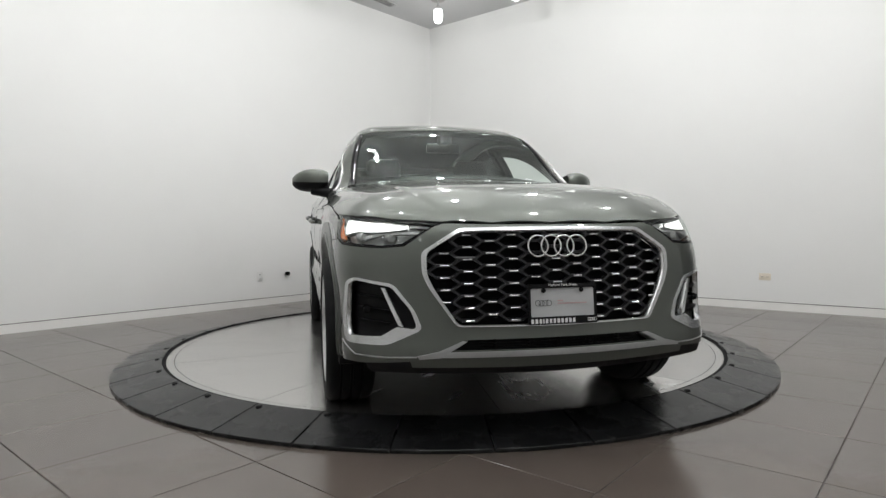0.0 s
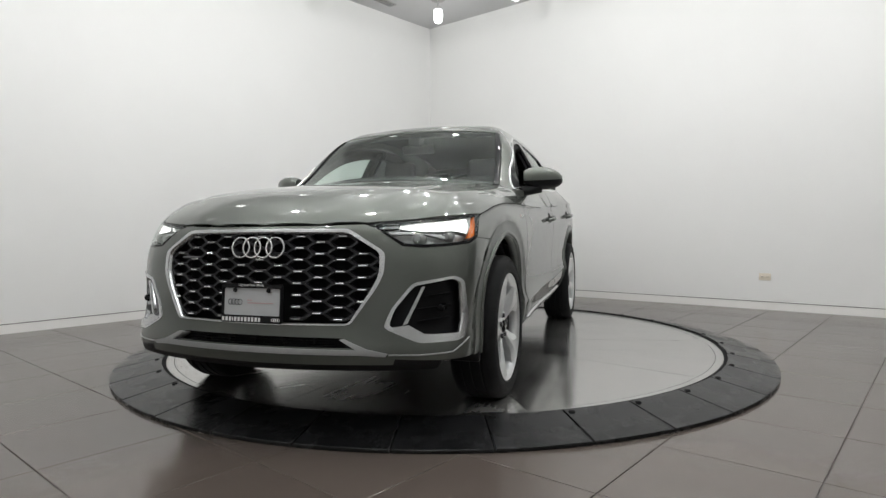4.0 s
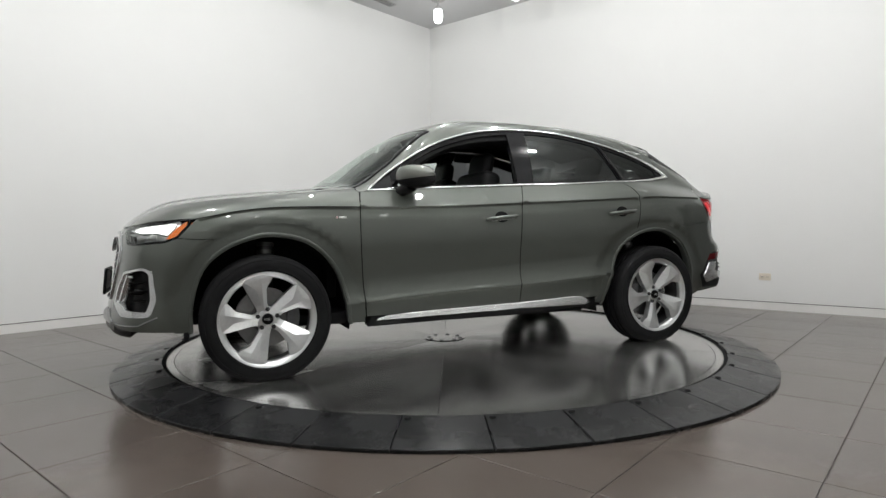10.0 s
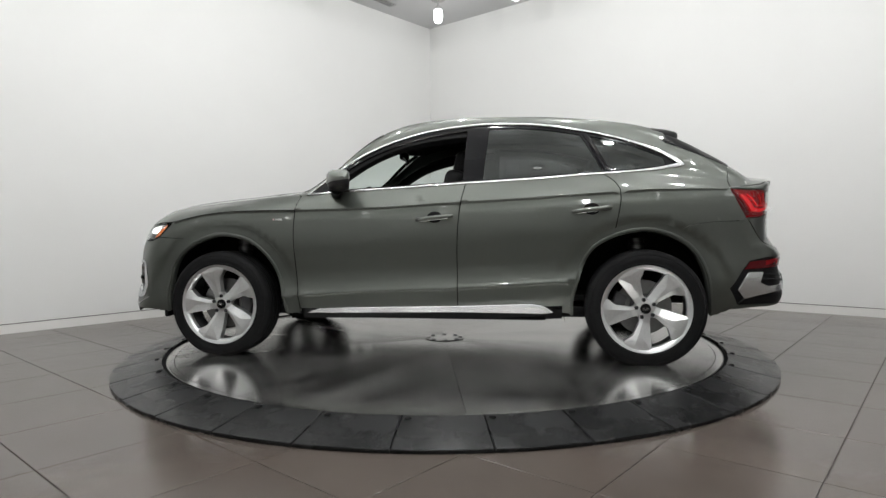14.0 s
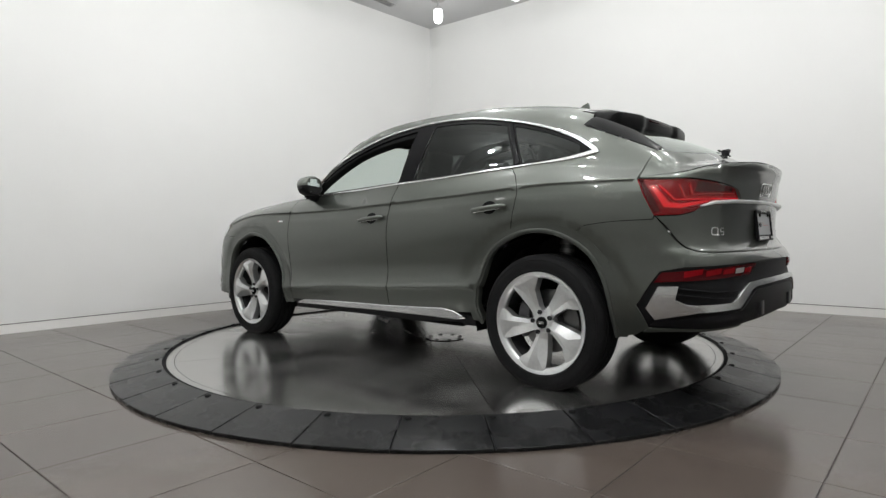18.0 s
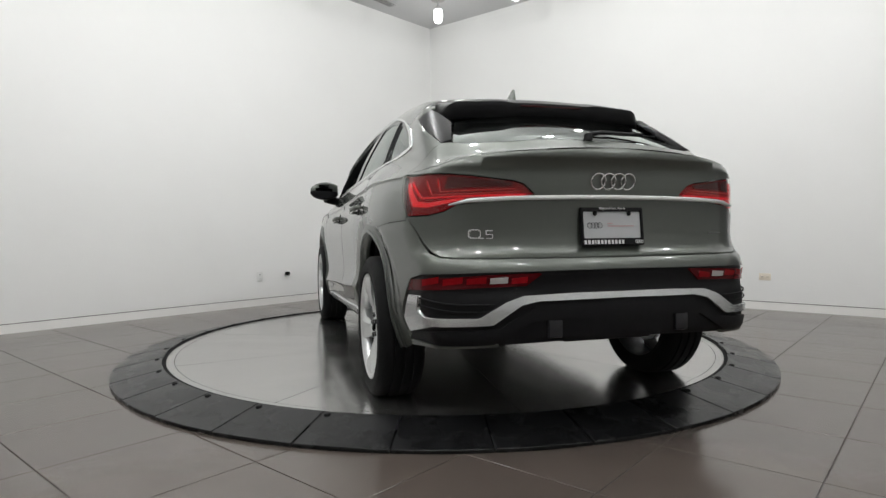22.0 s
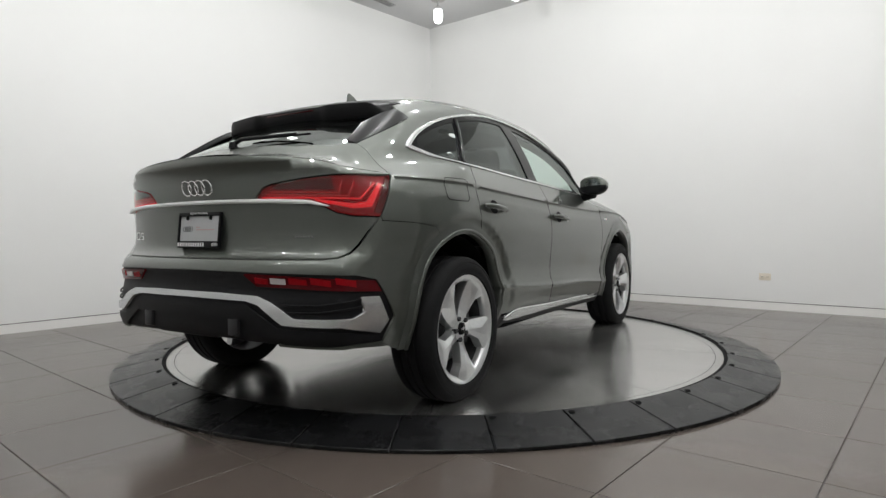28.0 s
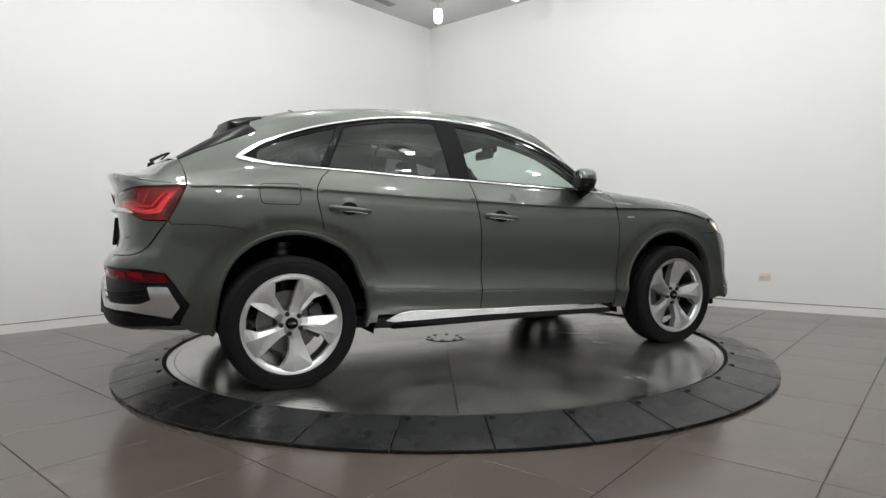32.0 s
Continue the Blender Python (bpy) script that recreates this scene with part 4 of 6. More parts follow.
def pane(x_front_low, x_front_top, x_rear_top, x_rear_low, drop=0.030, rise=0.016):
    xs = np.linspace(x_front_top, x_rear_top, 9)
    xb = np.linspace(x_rear_low, x_front_low, 7)
    q = [(x, top_at(x) - drop) for x in xs] + [(x, belt_at(x) + rise) for x in xb]
    return rounded(np.array(q), 0.012, 2)


PANE_F = pane(0.630, 0.560, -0.284, -0.268, 0.036)
PANE_R = pane(-0.400, -0.432, -1.030, -1.165)
PANE_Q = pane(-1.215, -1.090, -1.545, -1.560, 0.028, 0.018)
wf_l, wf_r = add_pair("window_frame", panel_data(chart_side, open_in, 0.03, [PANE_F, PANE_R, PANE_Q], off=-0.006, fold=0.02), M_GLOSS, car,
                      "gloss black window frame and pillars")
for nm, q, m, lab in (("rear_door_window", PANE_R, M_PRIVACY, "dark privacy glass"), ("quarter_window", PANE_Q, M_PRIVACY, "dark privacy glass")):
    add_pair(nm, panel_data(chart_side, inset(q, -0.006), 0.05, off=-0.012, fold=0.0), m, car, lab)
add("front_door_window", flip(panel_data(chart_side, inset(PANE_F, -0.006), 0.05, off=-0.012, fold=0.0)), M_GLASS, car, "raised clear side window")
div = resample(np.array([(-1.060, 1.492), (-1.190, 1.236)]), 0.03, False)
add_pair("division_bar", strip_data(chart_side, div, 0.030, 0.002, base=-0.015), M_GLOSS, (wf_l, wf_r))
bright = resample(np.concatenate([BELT, GLASS_TOP[::-1][1:-1]]), 0.03)
wid = np.where((bright[:, 0] < -1.35), 0.014 + 0.016 * np.clip((-1.35 - bright[:, 0]) / 0.28, 0, 1), 0.014)
add_pair("window_trim", strip_data(chart_side, bright, 0.014, 0.007, base=-0.008, closed=True, widths=wid), M_CHROME, car, "bright metal window surround")

# Arch mouldings, sills, rocker trim.
for nm, o, i in (("arch", ARCH_F, ARCH_F_IN), ("arch", ARCH_R, ARCH_R_IN)):
    q = np.concatenate([o, i[::-1]])
    am = add_pair("arch_moulding", panel_data(chart_side, q, 0.028, off=0.005, fold=0.05), M_CLAD, car, "satin grey-green wheel arch moulding")
    add_pair("moulding_lip", strip_data(chart_side, i + (np.array([(1.39 if o[0][0] > 0 else -1.385), 0.37]) - i) * -0.030, 0.020, 0.013, base=0.0), M_CLAD, am)
rock = np.array([(0.80, 0.342), (0.5, 0.352), (-0.24, 0.366), (-0.72, 0.380), (-0.905, 0.345), (-0.905, 0.285), (0.82, 0.278)])
add_pair("rocker_panel", panel_data(chart_side, rock, 0.04, off=-0.004, fold=0.05), M_PLASTIC, car, "black plastic rocker panel")
blade = np.array([(0.775, 0.318), (0.70, 0.342), (0.496, 0.352), (-0.234, 0.366), (-0.700, 0.384), (-0.775, 0.374), (-0.852, 0.334), (-0.80, 0.324), (-0.234, 0.330), (0.30, 0.322)])
add_pair("rocker_trim", panel_data(chart_side, blade, 0.04, off=0.014, fold=0.02), M_SILVER, car, "satin silver rocker trim blade")

# Front bumper with grille and vent openings.
GR_OUT = np.array([(0.0, 0.878), (0.398, 0.874), (0.552, 0.778), (0.552, 0.690), (0.525, 0.630), (0.425, 0.480), (0.0, 0.477)])
GR_IN = np.array([(0.0, 0.865), (0.392, 0.861), (0.531, 0.776), (0.533, 0.690), (0.508, 0.632), (0.417, 0.485), (0.0, 0.483)])
gr_out, gr_in = rounded(mirror_line(GR_OUT[:-1].tolist() + [(0.0, 0.477)]), 0.02, 2), rounded(mirror_line(GR_IN), 0.02, 2)
FOG = [(0.664, 0.650), (0.815, 0.676), (0.842, 0.655), (0.852, 0.500), (0.846, 0.408), (0.695, 0.408), (0.556, 0.470), (0.585, 0.545)]
IN_FOG = [(0.672, 0.638), (0.810, 0.664), (0.832, 0.646), (0.841, 0.500), (0.834, 0.430), (0.703, 0.430), (0.578, 0.477), (0.600, 0.545)]
fog_out = flat(chart_nose, nose_pts(*rounded(np.array(FOG), 0.02, 2)))
fog_in = flat(chart_nose, nose_pts(*rounded(np.array(IN_FOG), 0.016, 2)))
SLOT = [(0.0, 0.430), (0.385, 0.428), (0.45, 0.388), (0.0, 0.388)]
slot_q = flat(chart_nose, nose_pts(*mirror_line(SLOT)))
gr_hole = flat(chart_nose, nose_pts(*resample(inset(gr_out, 0.006), 0.05)))
b_half = np.concatenate([
    flat(chart_nose, nose_pts((0.0, 0.887), (0.30, 0.888), (0.455, 0.893), (0.505, 0.876), (0.618, 0.801), (0.70, 0.794), (0.777, 0.798))),
    flat(chart_nose, side_pts((1.935, 0.808), (1.872, 0.831), (1.68, 0.819), (1.765, 0.735), (1.825, 0.62), (1.868, 0.47), (1.874, 0.320), (1.95, 0.326))),
    flat(chart_nose, nose_pts((0.80, 0.332), (0.70, 0.338), (0.60, 0.345), (0.0, 0.350)))])
b_full = mirror_line(b_half)
bumper = add("front_bumper", panel_data(chart_nose, b_full, 0.035, [gr_hole, inset(fog_out, 0.004), inset(fog_out, 0.004)[::-1] * [-1, 1], slot_q], gap=0.001, fold=0.03),
             M_PAINT, car, "dark grey-green front bumper")
lip = np.array([(0.0, 0.386), (0.455, 0.384), (0.385, 0.424), (0.404, 0.427), (0.50, 0.386), (0.580, 0.368), (0.570, 0.356), (0.48, 0.362), (0.0, 0.362)])
add("front_lip", panel_data(chart_nose, flat(chart_nose, nose_pts(*mirror_line(lip))), 0.035, off=0.014, fold=0.05), M_LIP, bumper, "satin silver front lip blade")
apron = np.array([(0.0, 0.366), (0.50, 0.364), (0.61, 0.350), (0.60, 0.322), (0.0, 0.318)])
add("front_apron", panel_data(chart_nose, flat(chart_nose, nose_pts(*mirror_line(apron))), 0.035, off=0.004, fold=0.05), M_CLAD, bumper, "dark grey lower front apron")
skirt = np.array([(0.0, 0.345), (0.60, 0.342), (0.70, 0.335), (0.78, 0.330), (0.76, 0.298), (0.0, 0.288)])
add("front_skirt", panel_data(chart_nose, flat(chart_nose, nose_pts(*mirror_line(skirt))), 0.05, off=-0.006, fold=0.05), M_PLASTIC, bumper, "black plastic underside skirt")
slot_back = np.array([(0.0, 0.44), (0.42, 0.44), (0.48, 0.375), (0.0, 0.375)])
add("intake_back", panel_data(chart_nose, flat(chart_nose, nose_pts(*mirror_line(slot_back))), 0.05, off=-0.05, fold=0), M_PLASTIC, bumper)
for z in (0.396, 0.408, 0.420):
    add("intake_slat", strip_data(chart_front, resample(np.array([(-0.36, z), (0.36, z)]), 0.06, False), 0.005, -0.012, base=-0.03), M_PLASTIC, bumper)
for y in (-0.27, -0.13, 0.0, 0.13, 0.27):
    p = nose_pts((y, 0.408))[0]
    part("intake_divider", box(0.03, 0.006, 0.036, (p[0] - 0.028, p[1], p[2])), M_PLASTIC, bumper)
c_half = np.concatenate([flat(chart_nose, side_pts((1.976, 0.411))), flat(chart_nose, nose_pts((0.815, 0.364), (0.70, 0.360), (0.585, 0.362)))])
add_pair("lip_line", strip_data(chart_nose, resample(c_half, 0.03, False), 0.006, 0.003), M_LIP, bumper, "thin silver edge line")

grille = add("grille_frame", panel_data(chart_nose, flat(chart_nose, nose_pts(*resample(gr_out, 0.04))), 0.03,
                                         [flat(chart_nose, nose_pts(*resample(gr_in, 0.04)))], off=0.010, fold=0.03), M_SILVER, car, "wide satin silver octagonal grille frame")
add("grille_back", panel_data(chart_nose, flat(chart_nose, nose_pts(*resample(gr_out, 0.05))), 0.06, off=-0.055, fold=0), M_DARK, grille)


def bar_at(p, q, w, d):
    """A thin square bar between two points."""
    p, q = Vector(p), Vector(q)
    t = (q - p).normalized()
    n = Vector((1, 0, 0))
    s = t.cross(n).normalized()
    return [p + s * w - n * d, p + s * w, p - s * w, p - s * w - n * d, q + s * w - n * d, q + s * w, q - s * w, q - s * w - n * d]


def honeycomb():
    dy, dz, hw = 0.0925, 0.0490, 0.029
    vs, fs = [], []
    faces = [(0, 1, 2, 3), (7, 6, 5, 4), (0, 4, 5, 1), (1, 5, 6, 2), (2, 6, 7, 3), (3, 7, 4, 0)]
    gin = inset(gr_in, -0.006)
    dash = []

    def seg(a, b, w, dst, depth=0.028):
        m = np.array([a, b, (np.array(a) + np.array(b)) / 2])
        if not within(m, gin).all():
            return
        p = lift(chart_front, m[:2], off=-0.012)
        k = len(dst[0])
        dst[0].extend(bar_at(p[0], p[1], w, depth))
        dst[1].extend([tuple(k + i for i in f) for f in faces])
    wires = (vs, fs)
    for i in range(-6, 7):
        yc = i * dy
        z0 = 0.843 - (abs(i) % 2) * dz / 2
        for j in range(-1, 10):
            zc = z0 - j * dz
            if abs(yc) < 0.165 and 0.46 < zc < 0.640:
                continue
            seg((yc - hw, zc), (yc + hw, zc), 0.0060, wires)
            for s in (-1, 1):
                seg((yc + hw, zc), (yc + dy - hw, zc + s * dz / 2), 0.0048, wires)
            if within(np.array([(yc - 0.016, zc), (yc + 0.016, zc)]), gin).all():
                dash.append((yc, zc))
    me = mesh_of("grille_mesh", wires[0], wires[1], M_WIRE, None, False)
    put("grille_mesh", me, grille, None, "gloss black honeycomb mesh")
    bm = box(0.006, 0.040, 0.0072, (0, 0, 0), 0.0022, 1)
    dm = bm_mesh("grille_dash", bm, M_CHROME)
    pts = lift(chart_front, np.array(dash), off=-0.009)
    nn = slope_of(skin, pts)
    for p, n in zip(pts, nn):
        if abs(p[1]) < 0.16 and p[2] > 0.745 and p[2] < 0.835:
            continue
        put("grille_dash", dm, grille, Matrix.Translation(p) @ Matrix.Rotation(math.atan2(n[1], n[0]), 4, "Z"))


honeycomb()


def torus(R, r, n=40, k=10, sy=1.0):
    bm = bmesh.new()
    ring = []
    for i in range(n):
        a = 2 * math.pi * i / n
        ring.append([bm.verts.new((r * math.sin(2 * math.pi * j / k) * 0.8, (R + r * math.cos(2 * math.pi * j / k)) * math.cos(a) * sy,
                                   (R + r * math.cos(2 * math.pi * j / k)) * math.sin(a))) for j in range(k)])
    for i in range(n):
        a, b = ring[i], ring[(i + 1) % n]
        for j in range(k):
            bm.faces.new((a[j], b[j], b[(j + 1) % k], a[(j + 1) % k]))
    return bm


def emblem(x, z, R, gap, r, tilt, parent, label):
    ring = bm_mesh("ring", torus(R, r), M_CHROME)
    for i in range(4):
        y = (i - 1.5) * gap
        put("emblem_ring", ring, parent, Matrix.Translation((x - 0.25 * y * y * (1 if x > 0 else -1), y, z)) @ Matrix.Rotation(tilt, 4, "Y"), label)


emblem(2.250, 0.797, 0.0430, 0.0570, 0.0042, radians(-8), grille, "bright overlapping ring")
bw = box(0.004, 0.10, 0.010, (0, 0, 0), 0.002, 1)
put("grille_badge", bm_mesh("badge", bw, M_CAST), grille, Matrix.Translation((2.206, -0.375, 0.752)) @ Matrix.Rotation(0.17, 4, "Z"), "small dull metal badge bar")


# ---------- wheels ----------
def wheel_kit():
    """Meshes of one wheel; the axle runs along y, the outer face is at +y."""
    R, rim = 0.366, 0.272
    kit = {}
    prof = [(0.262, -0.205), (0.285, -0.212), (0.325, -0.222), (0.348, -0.214), (0.359, -0.198), (0.364, -0.185),
            (0.365, -0.160), (0.357, -0.158), (0.357, -0.148), (0.3655, -0.146), (0.366, -0.115), (0.358, -0.113), (0.358, -0.102), (0.366, -0.100),
            (0.3655, -0.066), (0.357, -0.064), (0.357, -0.054), (0.365, -0.052), (0.364, -0.028), (0.359, -0.014), (0.349, -0.001), (0.336, 0.006), (0.333, 0.004), (0.328, 0.007),
            (0.300, 0.010), (0.286, 0.006), (0.282, 0.008), (0.272, 0.000), (0.262, -0.008)]
    bm = lathe(prof, 96, "y")
    for v in bm.verts:
        r = math.hypot(v.co.x, v.co.z)
        if v.co.z < -0.3485:
            v.co.z = -0.3485
    kit["tyre"] = bm_mesh("tyre", bm, M_TYRE, 0.9)
    kit["rim"] = bm_mesh("rim", lathe([(0.262, -0.060), (0.240, -0.050), (0.238, -0.022), (0.243, -0.012), (0.256, -0.004),
                                       (0.266, 0.001), (0.272, 0.003), (0.275, -0.002), (0.270, -0.02), (0.262, -0.060)], 80, "y"), M_ALLOY)
    # The barrel is apart from the rim, to carry its shade as dark grey.
    kit["barrel"] = bm_mesh("barrel", lathe([(0.274, -0.205), (0.258, -0.200), (0.246, -0.12), (0.244, -0.048), (0.264, -0.048), (0.264, -0.19), (0.274, -0.205)], 64, "y"), M_BARREL)
    # Each spoke: a dark chamfer on one flank, a bright blade, a crease and a flared second blade.
    rs = [0.040, 0.085, 0.125, 0.170, 0.182, 0.205, 0.232, 0.264]
    low = [0.040, 0.046, 0.057, 0.068, 0.071, 0.077, 0.082, 0.085]
    edge = [0.010, 0.010, 0.013, 0.018, 0.024, 0.044, 0.066, 0.082]
    mid = [0.001, 0.000, -0.005, -0.012, -0.014, -0.017, -0.021, -0.026]
    far = [-0.030, -0.020, -0.028, -0.038, -0.046, -0.070, -0.092, -0.097]
    top = [-0.031, -0.026, -0.016, -0.006, -0.004, -0.002, -0.001, -0.003]
    bm = bmesh.new()
    rows = []
    for i in range(len(rs)):
        q = 0.045 + 0.01 * i / 7
        drop = (0.010, 0.020, 0.026, 0.026, 0.024, 0.018, 0.010, 0.004)[i]
        dip = (0.004, 0.006, 0.010, 0.013, 0.013, 0.012, 0.009, 0.005)[i]
        pts = [(low[i], top[i] - drop - q), (low[i], top[i] - drop), (edge[i], top[i] - 0.004), (mid[i], top[i]), (far[i], top[i] - dip), (far[i] * 0.98, top[i] - dip - q)]
        rows.append([bm.verts.new((s, h, rs[i])) for s, h in pts])
    for a, b in zip(rows, rows[1:]):
        for k in range(6):
            bm.faces.new((a[k], a[(k + 1) % 6], b[(k + 1) % 6], b[k]))
    bm.faces.new(rows[0])
    bm.faces.new(rows[-1][::-1])
    kit["spoke"] = bm_mesh("spoke", bm, M_ALLOY, 0.10)
    kit["hub"] = bm_mesh("hub", lathe([(0, -0.09), (0.066, -0.09), (0.070, -0.064), (0.066, -0.046), (0.056, -0.034), (0.034, -0.029), (0.033, -0.035), (0, -0.035)], 40, "y"), M_ALLOY)
    kit["cap"] = bm_mesh("centre_cap", lathe([(0, -0.016), (0.022, -0.017), (0.030, -0.021), (0.032, -0.032), (0, -0.034)], 28, "y"), M_GLOSS)
    kit["ring"] = bm_mesh("cap_mark", torus_y(0.0062, 0.0011, 16, 6), M_CHROME)
    kit["bolt"] = bm_mesh("lug_bolt", lathe([(0, -0.020), (0.0105, -0.020), (0.013, -0.023), (0.014, -0.045), (0, -0.045)], 6, "y"), M_WIRE)
    kit["disc"] = bm_mesh("brake_disc", lathe([(0.07, -0.115), (0.172, -0.115), (0.172, -0.140), (0.07, -0.140), (0.07, -0.115)], 64, "y"), M_STEEL)
    kit["bell"] = bm_mesh("disc_bell", lathe([(0.0, -0.08), (0.078, -0.082), (0.085, -0.115), (0.0, -0.12)], 40, "y"), M_CAST)
    bm = bmesh.new()
    for k in range(9):
        a = radians(-33 + 66 * k / 8)
        for r, y in ((0.118, -0.085), (0.190, -0.085), (0.196, -0.165), (0.118, -0.165)):
            bm.verts.new((r * math.cos(a), y, r * math.sin(a)))
    bm.verts.ensure_lookup_table()
    v = bm.verts[:]
    for k in range(8):
        for i in range(4):
            bm.faces.new((v[4 * k + i], v[4 * k + 4 + i], v[4 * k + 4 + (i + 1) % 4], v[4 * k + (i + 1) % 4]))
    bm.faces.new(v[:4])
    bm.faces.new(v[-4:][::-1])
    bmesh.ops.bevel(bm, geom=bm.edges[:], offset=0.006, segments=2, affect="EDGES")
    kit["caliper"] = bm_mesh("caliper", bm, M_CAST)
    kit["valve"] = bm_mesh("valve", tube([(0, -0.03, 0.236), (0, -0.004, 0.226)], 0.006, 8), M_DARK)
    return kit


def torus_y(R, r, n, k):
    bm = torus(R, r, n, k)
    bmesh.ops.rotate(bm, verts=bm.verts, cent=(0, 0, 0), matrix=Matrix.Rotation(math.pi / 2, 3, "Z"))
    return bm


KIT = wheel_kit()


def wheel(x, side, turn, cal, bolt=0.0):
    """One wheel under the car; side +1 left, -1 right."""
    base = Matrix.Translation((x, side * 0.905, 0.368)) @ Matrix.Rotation(0 if side > 0 else math.pi, 4, "Z")
    w = put("wheel", KIT["rim"], car, base, "silver five-spoke alloy wheel with black tyre")
    put("tyre", KIT["tyre"], w, None, "black low-profile tyre")
    for k in range(5):
        put("spoke", KIT["spoke"], w, Matrix.Rotation(radians(turn + 72 * k), 4, "Y"))
    put("hub", KIT["hub"], w)
    put("barrel", KIT["barrel"], w, None, "inner rim barrel, darkened for the shade behind the spokes")
    put("centre_cap", KIT["cap"], w, None, "black centre cap")
    for i in range(4):
        put("cap_mark", KIT["ring"], w, Matrix.Translation(((i - 1.5) * 0.0085, -0.0155, 0)))
    for k in range(5):
        a = radians(90 + bolt + 72 * k)
        put("lug_bolt", KIT["bolt"], w, Matrix.Translation((0.056 * math.cos(a), 0, 0.056 * math.sin(a))), "dark lug bolt")
    put("brake_disc", KIT["disc"], w, None, "steel brake disc")
    put("disc_bell", KIT["bell"], w)
    put("caliper", KIT["caliper"], w, Matrix.Rotation(radians(cal), 4, "Y"))
    put("valve", KIT["valve"], w, Matrix.Rotation(radians(turn + 142), 4, "Y"))


# x forward is to the left as the left side is seen; angles are measured from straight up.
wheel(1.41, 1, 14.0, 180)
wheel(-1.41, 1, 24.0, 0, -12.0)
wheel(1.41, -1, 54.0, 0, -30.0)
wheel(-1.41, -1, 42.0, 180, -24.0)


# ---------- black inner shell, wheel wells and underbody ----------
def shell():
    low = np.array([(1.86, 0.80), (1.62, 0.93), (0.86, 0.985), (0.80, 1.095), (-1.15, 1.19), (-1.60, 1.24), (-1.88, 1.09), (-1.97, 0.90), (-1.76, 0.86)])
    q = np.concatenate([low, shrink(ARCH_R[::-1], (-1.385, 0.30), 0.99)[1:-1], [(-0.90, 0.29), (0.83, 0.29)], shrink(ARCH_F[::-1], (1.39, 0.30), 0.99)[1:-1]])
    q = q[~((q[:, 0] > 1.70) & (q[:, 1] < 0.78))]
    q = q[~((q[:, 0] < -1.70) & (q[:, 1] < 0.80))]
    add_pair("inner_shell", panel_data(chart_side, q, 0.08, off=-0.022, fold=0, edge=0.06), M_DARK, car)


shell()


def well(x, a0, a1):
    bm = bmesh.new()
    rows = []
    for k in range(25):
        a = radians(a0 + (a1 - a0) * k / 24)
        c, s = math.cos(a), math.sin(a)
        r = 0.476
        rows.append([bm.verts.new((x + r * c, y, 0.362 + r * s)) for y in (0.815, 0.60, 0.47)] + [bm.verts.new((x + 0.05 * c, 0.47, 0.36 + 0.05 * s))])
    for a, b in zip(rows, rows[1:]):
        for i in range(3):
            bm.faces.new((a[i], b[i], b[i + 1], a[i + 1]))
    return bm


for x in (1.39, -1.39):
    for s in (1, -1):
        bm = well(x, *((4, 192) if x > 0 else (-12, 174)))
        if s < 0:
            bmesh.ops.scale(bm, vec=(1, -1, 1), verts=bm.verts)
        part("wheel_well", bm, M_LINER, car, "black felt wheel well liner")
        part("spring_strut", tube([(x, s * 0.60, 0.37), (x - 0.01, s * 0.56, 0.80)], 0.045, 12), M_CAST, car)
        for k in (0, 1):
            part("strut_band", tube([(x - 0.009, s * 0.568, 0.73 + 0.045 * k), (x - 0.010, s * 0.565, 0.75 + 0.045 * k)], 0.052, 12), M_STEEL, car)
        part("control_arm", tube([(x, s * 0.66, 0.26), (x + 0.06, s * 0.25, 0.25)], 0.028, 8), M_CAST, car)
part("underbody", box(3.0, 1.46, 0.08, (-0.05, 0, 0.325), 0.03), M_PLASTIC, car, "black underbody tray")
part("underbody", box(0.75, 0.86, 0.06, (-1.50, 0, 0.38), 0.02), M_PLASTIC, car)
part("underbody", box(0.75, 0.86, 0.06, (1.80, 0, 0.325), 0.02), M_PLASTIC, car)
for s in (1, -1):
    part("mud_flap", box(0.03, 0.13, 0.05, (1.835, s * 0.80, 0.298), 0.008), M_PLASTIC, car)
    part("jacking_rail", box(1.55, 0.05, 0.05, (-0.03, s * 0.78, 0.300), 0.012), M_DARK, car)
part("exhaust_pipe", tube([(-0.6, -0.2, 0.27), (-1.2, -0.35, 0.29), (-1.75, -0.4, 0.40)], 0.035, 10), M_CAST, car)
part("rear_muffler", box(0.30, 0.9, 0.12, (-1.95, 0, 0.46), 0.05, 3), M_LINER, car)


# ---------- headlights ----------
def nose_q(chart_pts, side=()):
    q = flat(chart_nose, nose_pts(*chart_pts))
    return np.concatenate([q, flat(chart_nose, side_pts(*side))]) if len(side) else q


HL = np.concatenate([flat(chart_nose, nose_pts((0.475, 0.889), (0.52, 0.866), (0.625, 0.806), (0.70, 0.800), (0.777, 0.804))),
                     flat(chart_nose, side_pts((1.930, 0.815), (1.872, 0.838), (1.835, 0.880), (1.785, 0.940), (1.93, 0.924))),
                     flat(chart_nose, nose_pts((0.659, 0.907), (0.56, 0.900)))])
hb_l, hb_r = add_pair("headlight", panel_data(chart_nose, inset(HL, 0.0), 0.04, off=-0.060, fold=0, edge=0.03), M_HOUSING, car, "slim LED headlight with lit daytime strip and amber corner")
HEAD = (hb_l, hb_r)
add_pair("lens", panel_data(chart_nose, HL, 0.035, off=0.0, fold=0.012, gap=0.003), M_LENS, HEAD, "clear headlight lens")
edge_q = resample(HL, 0.03)
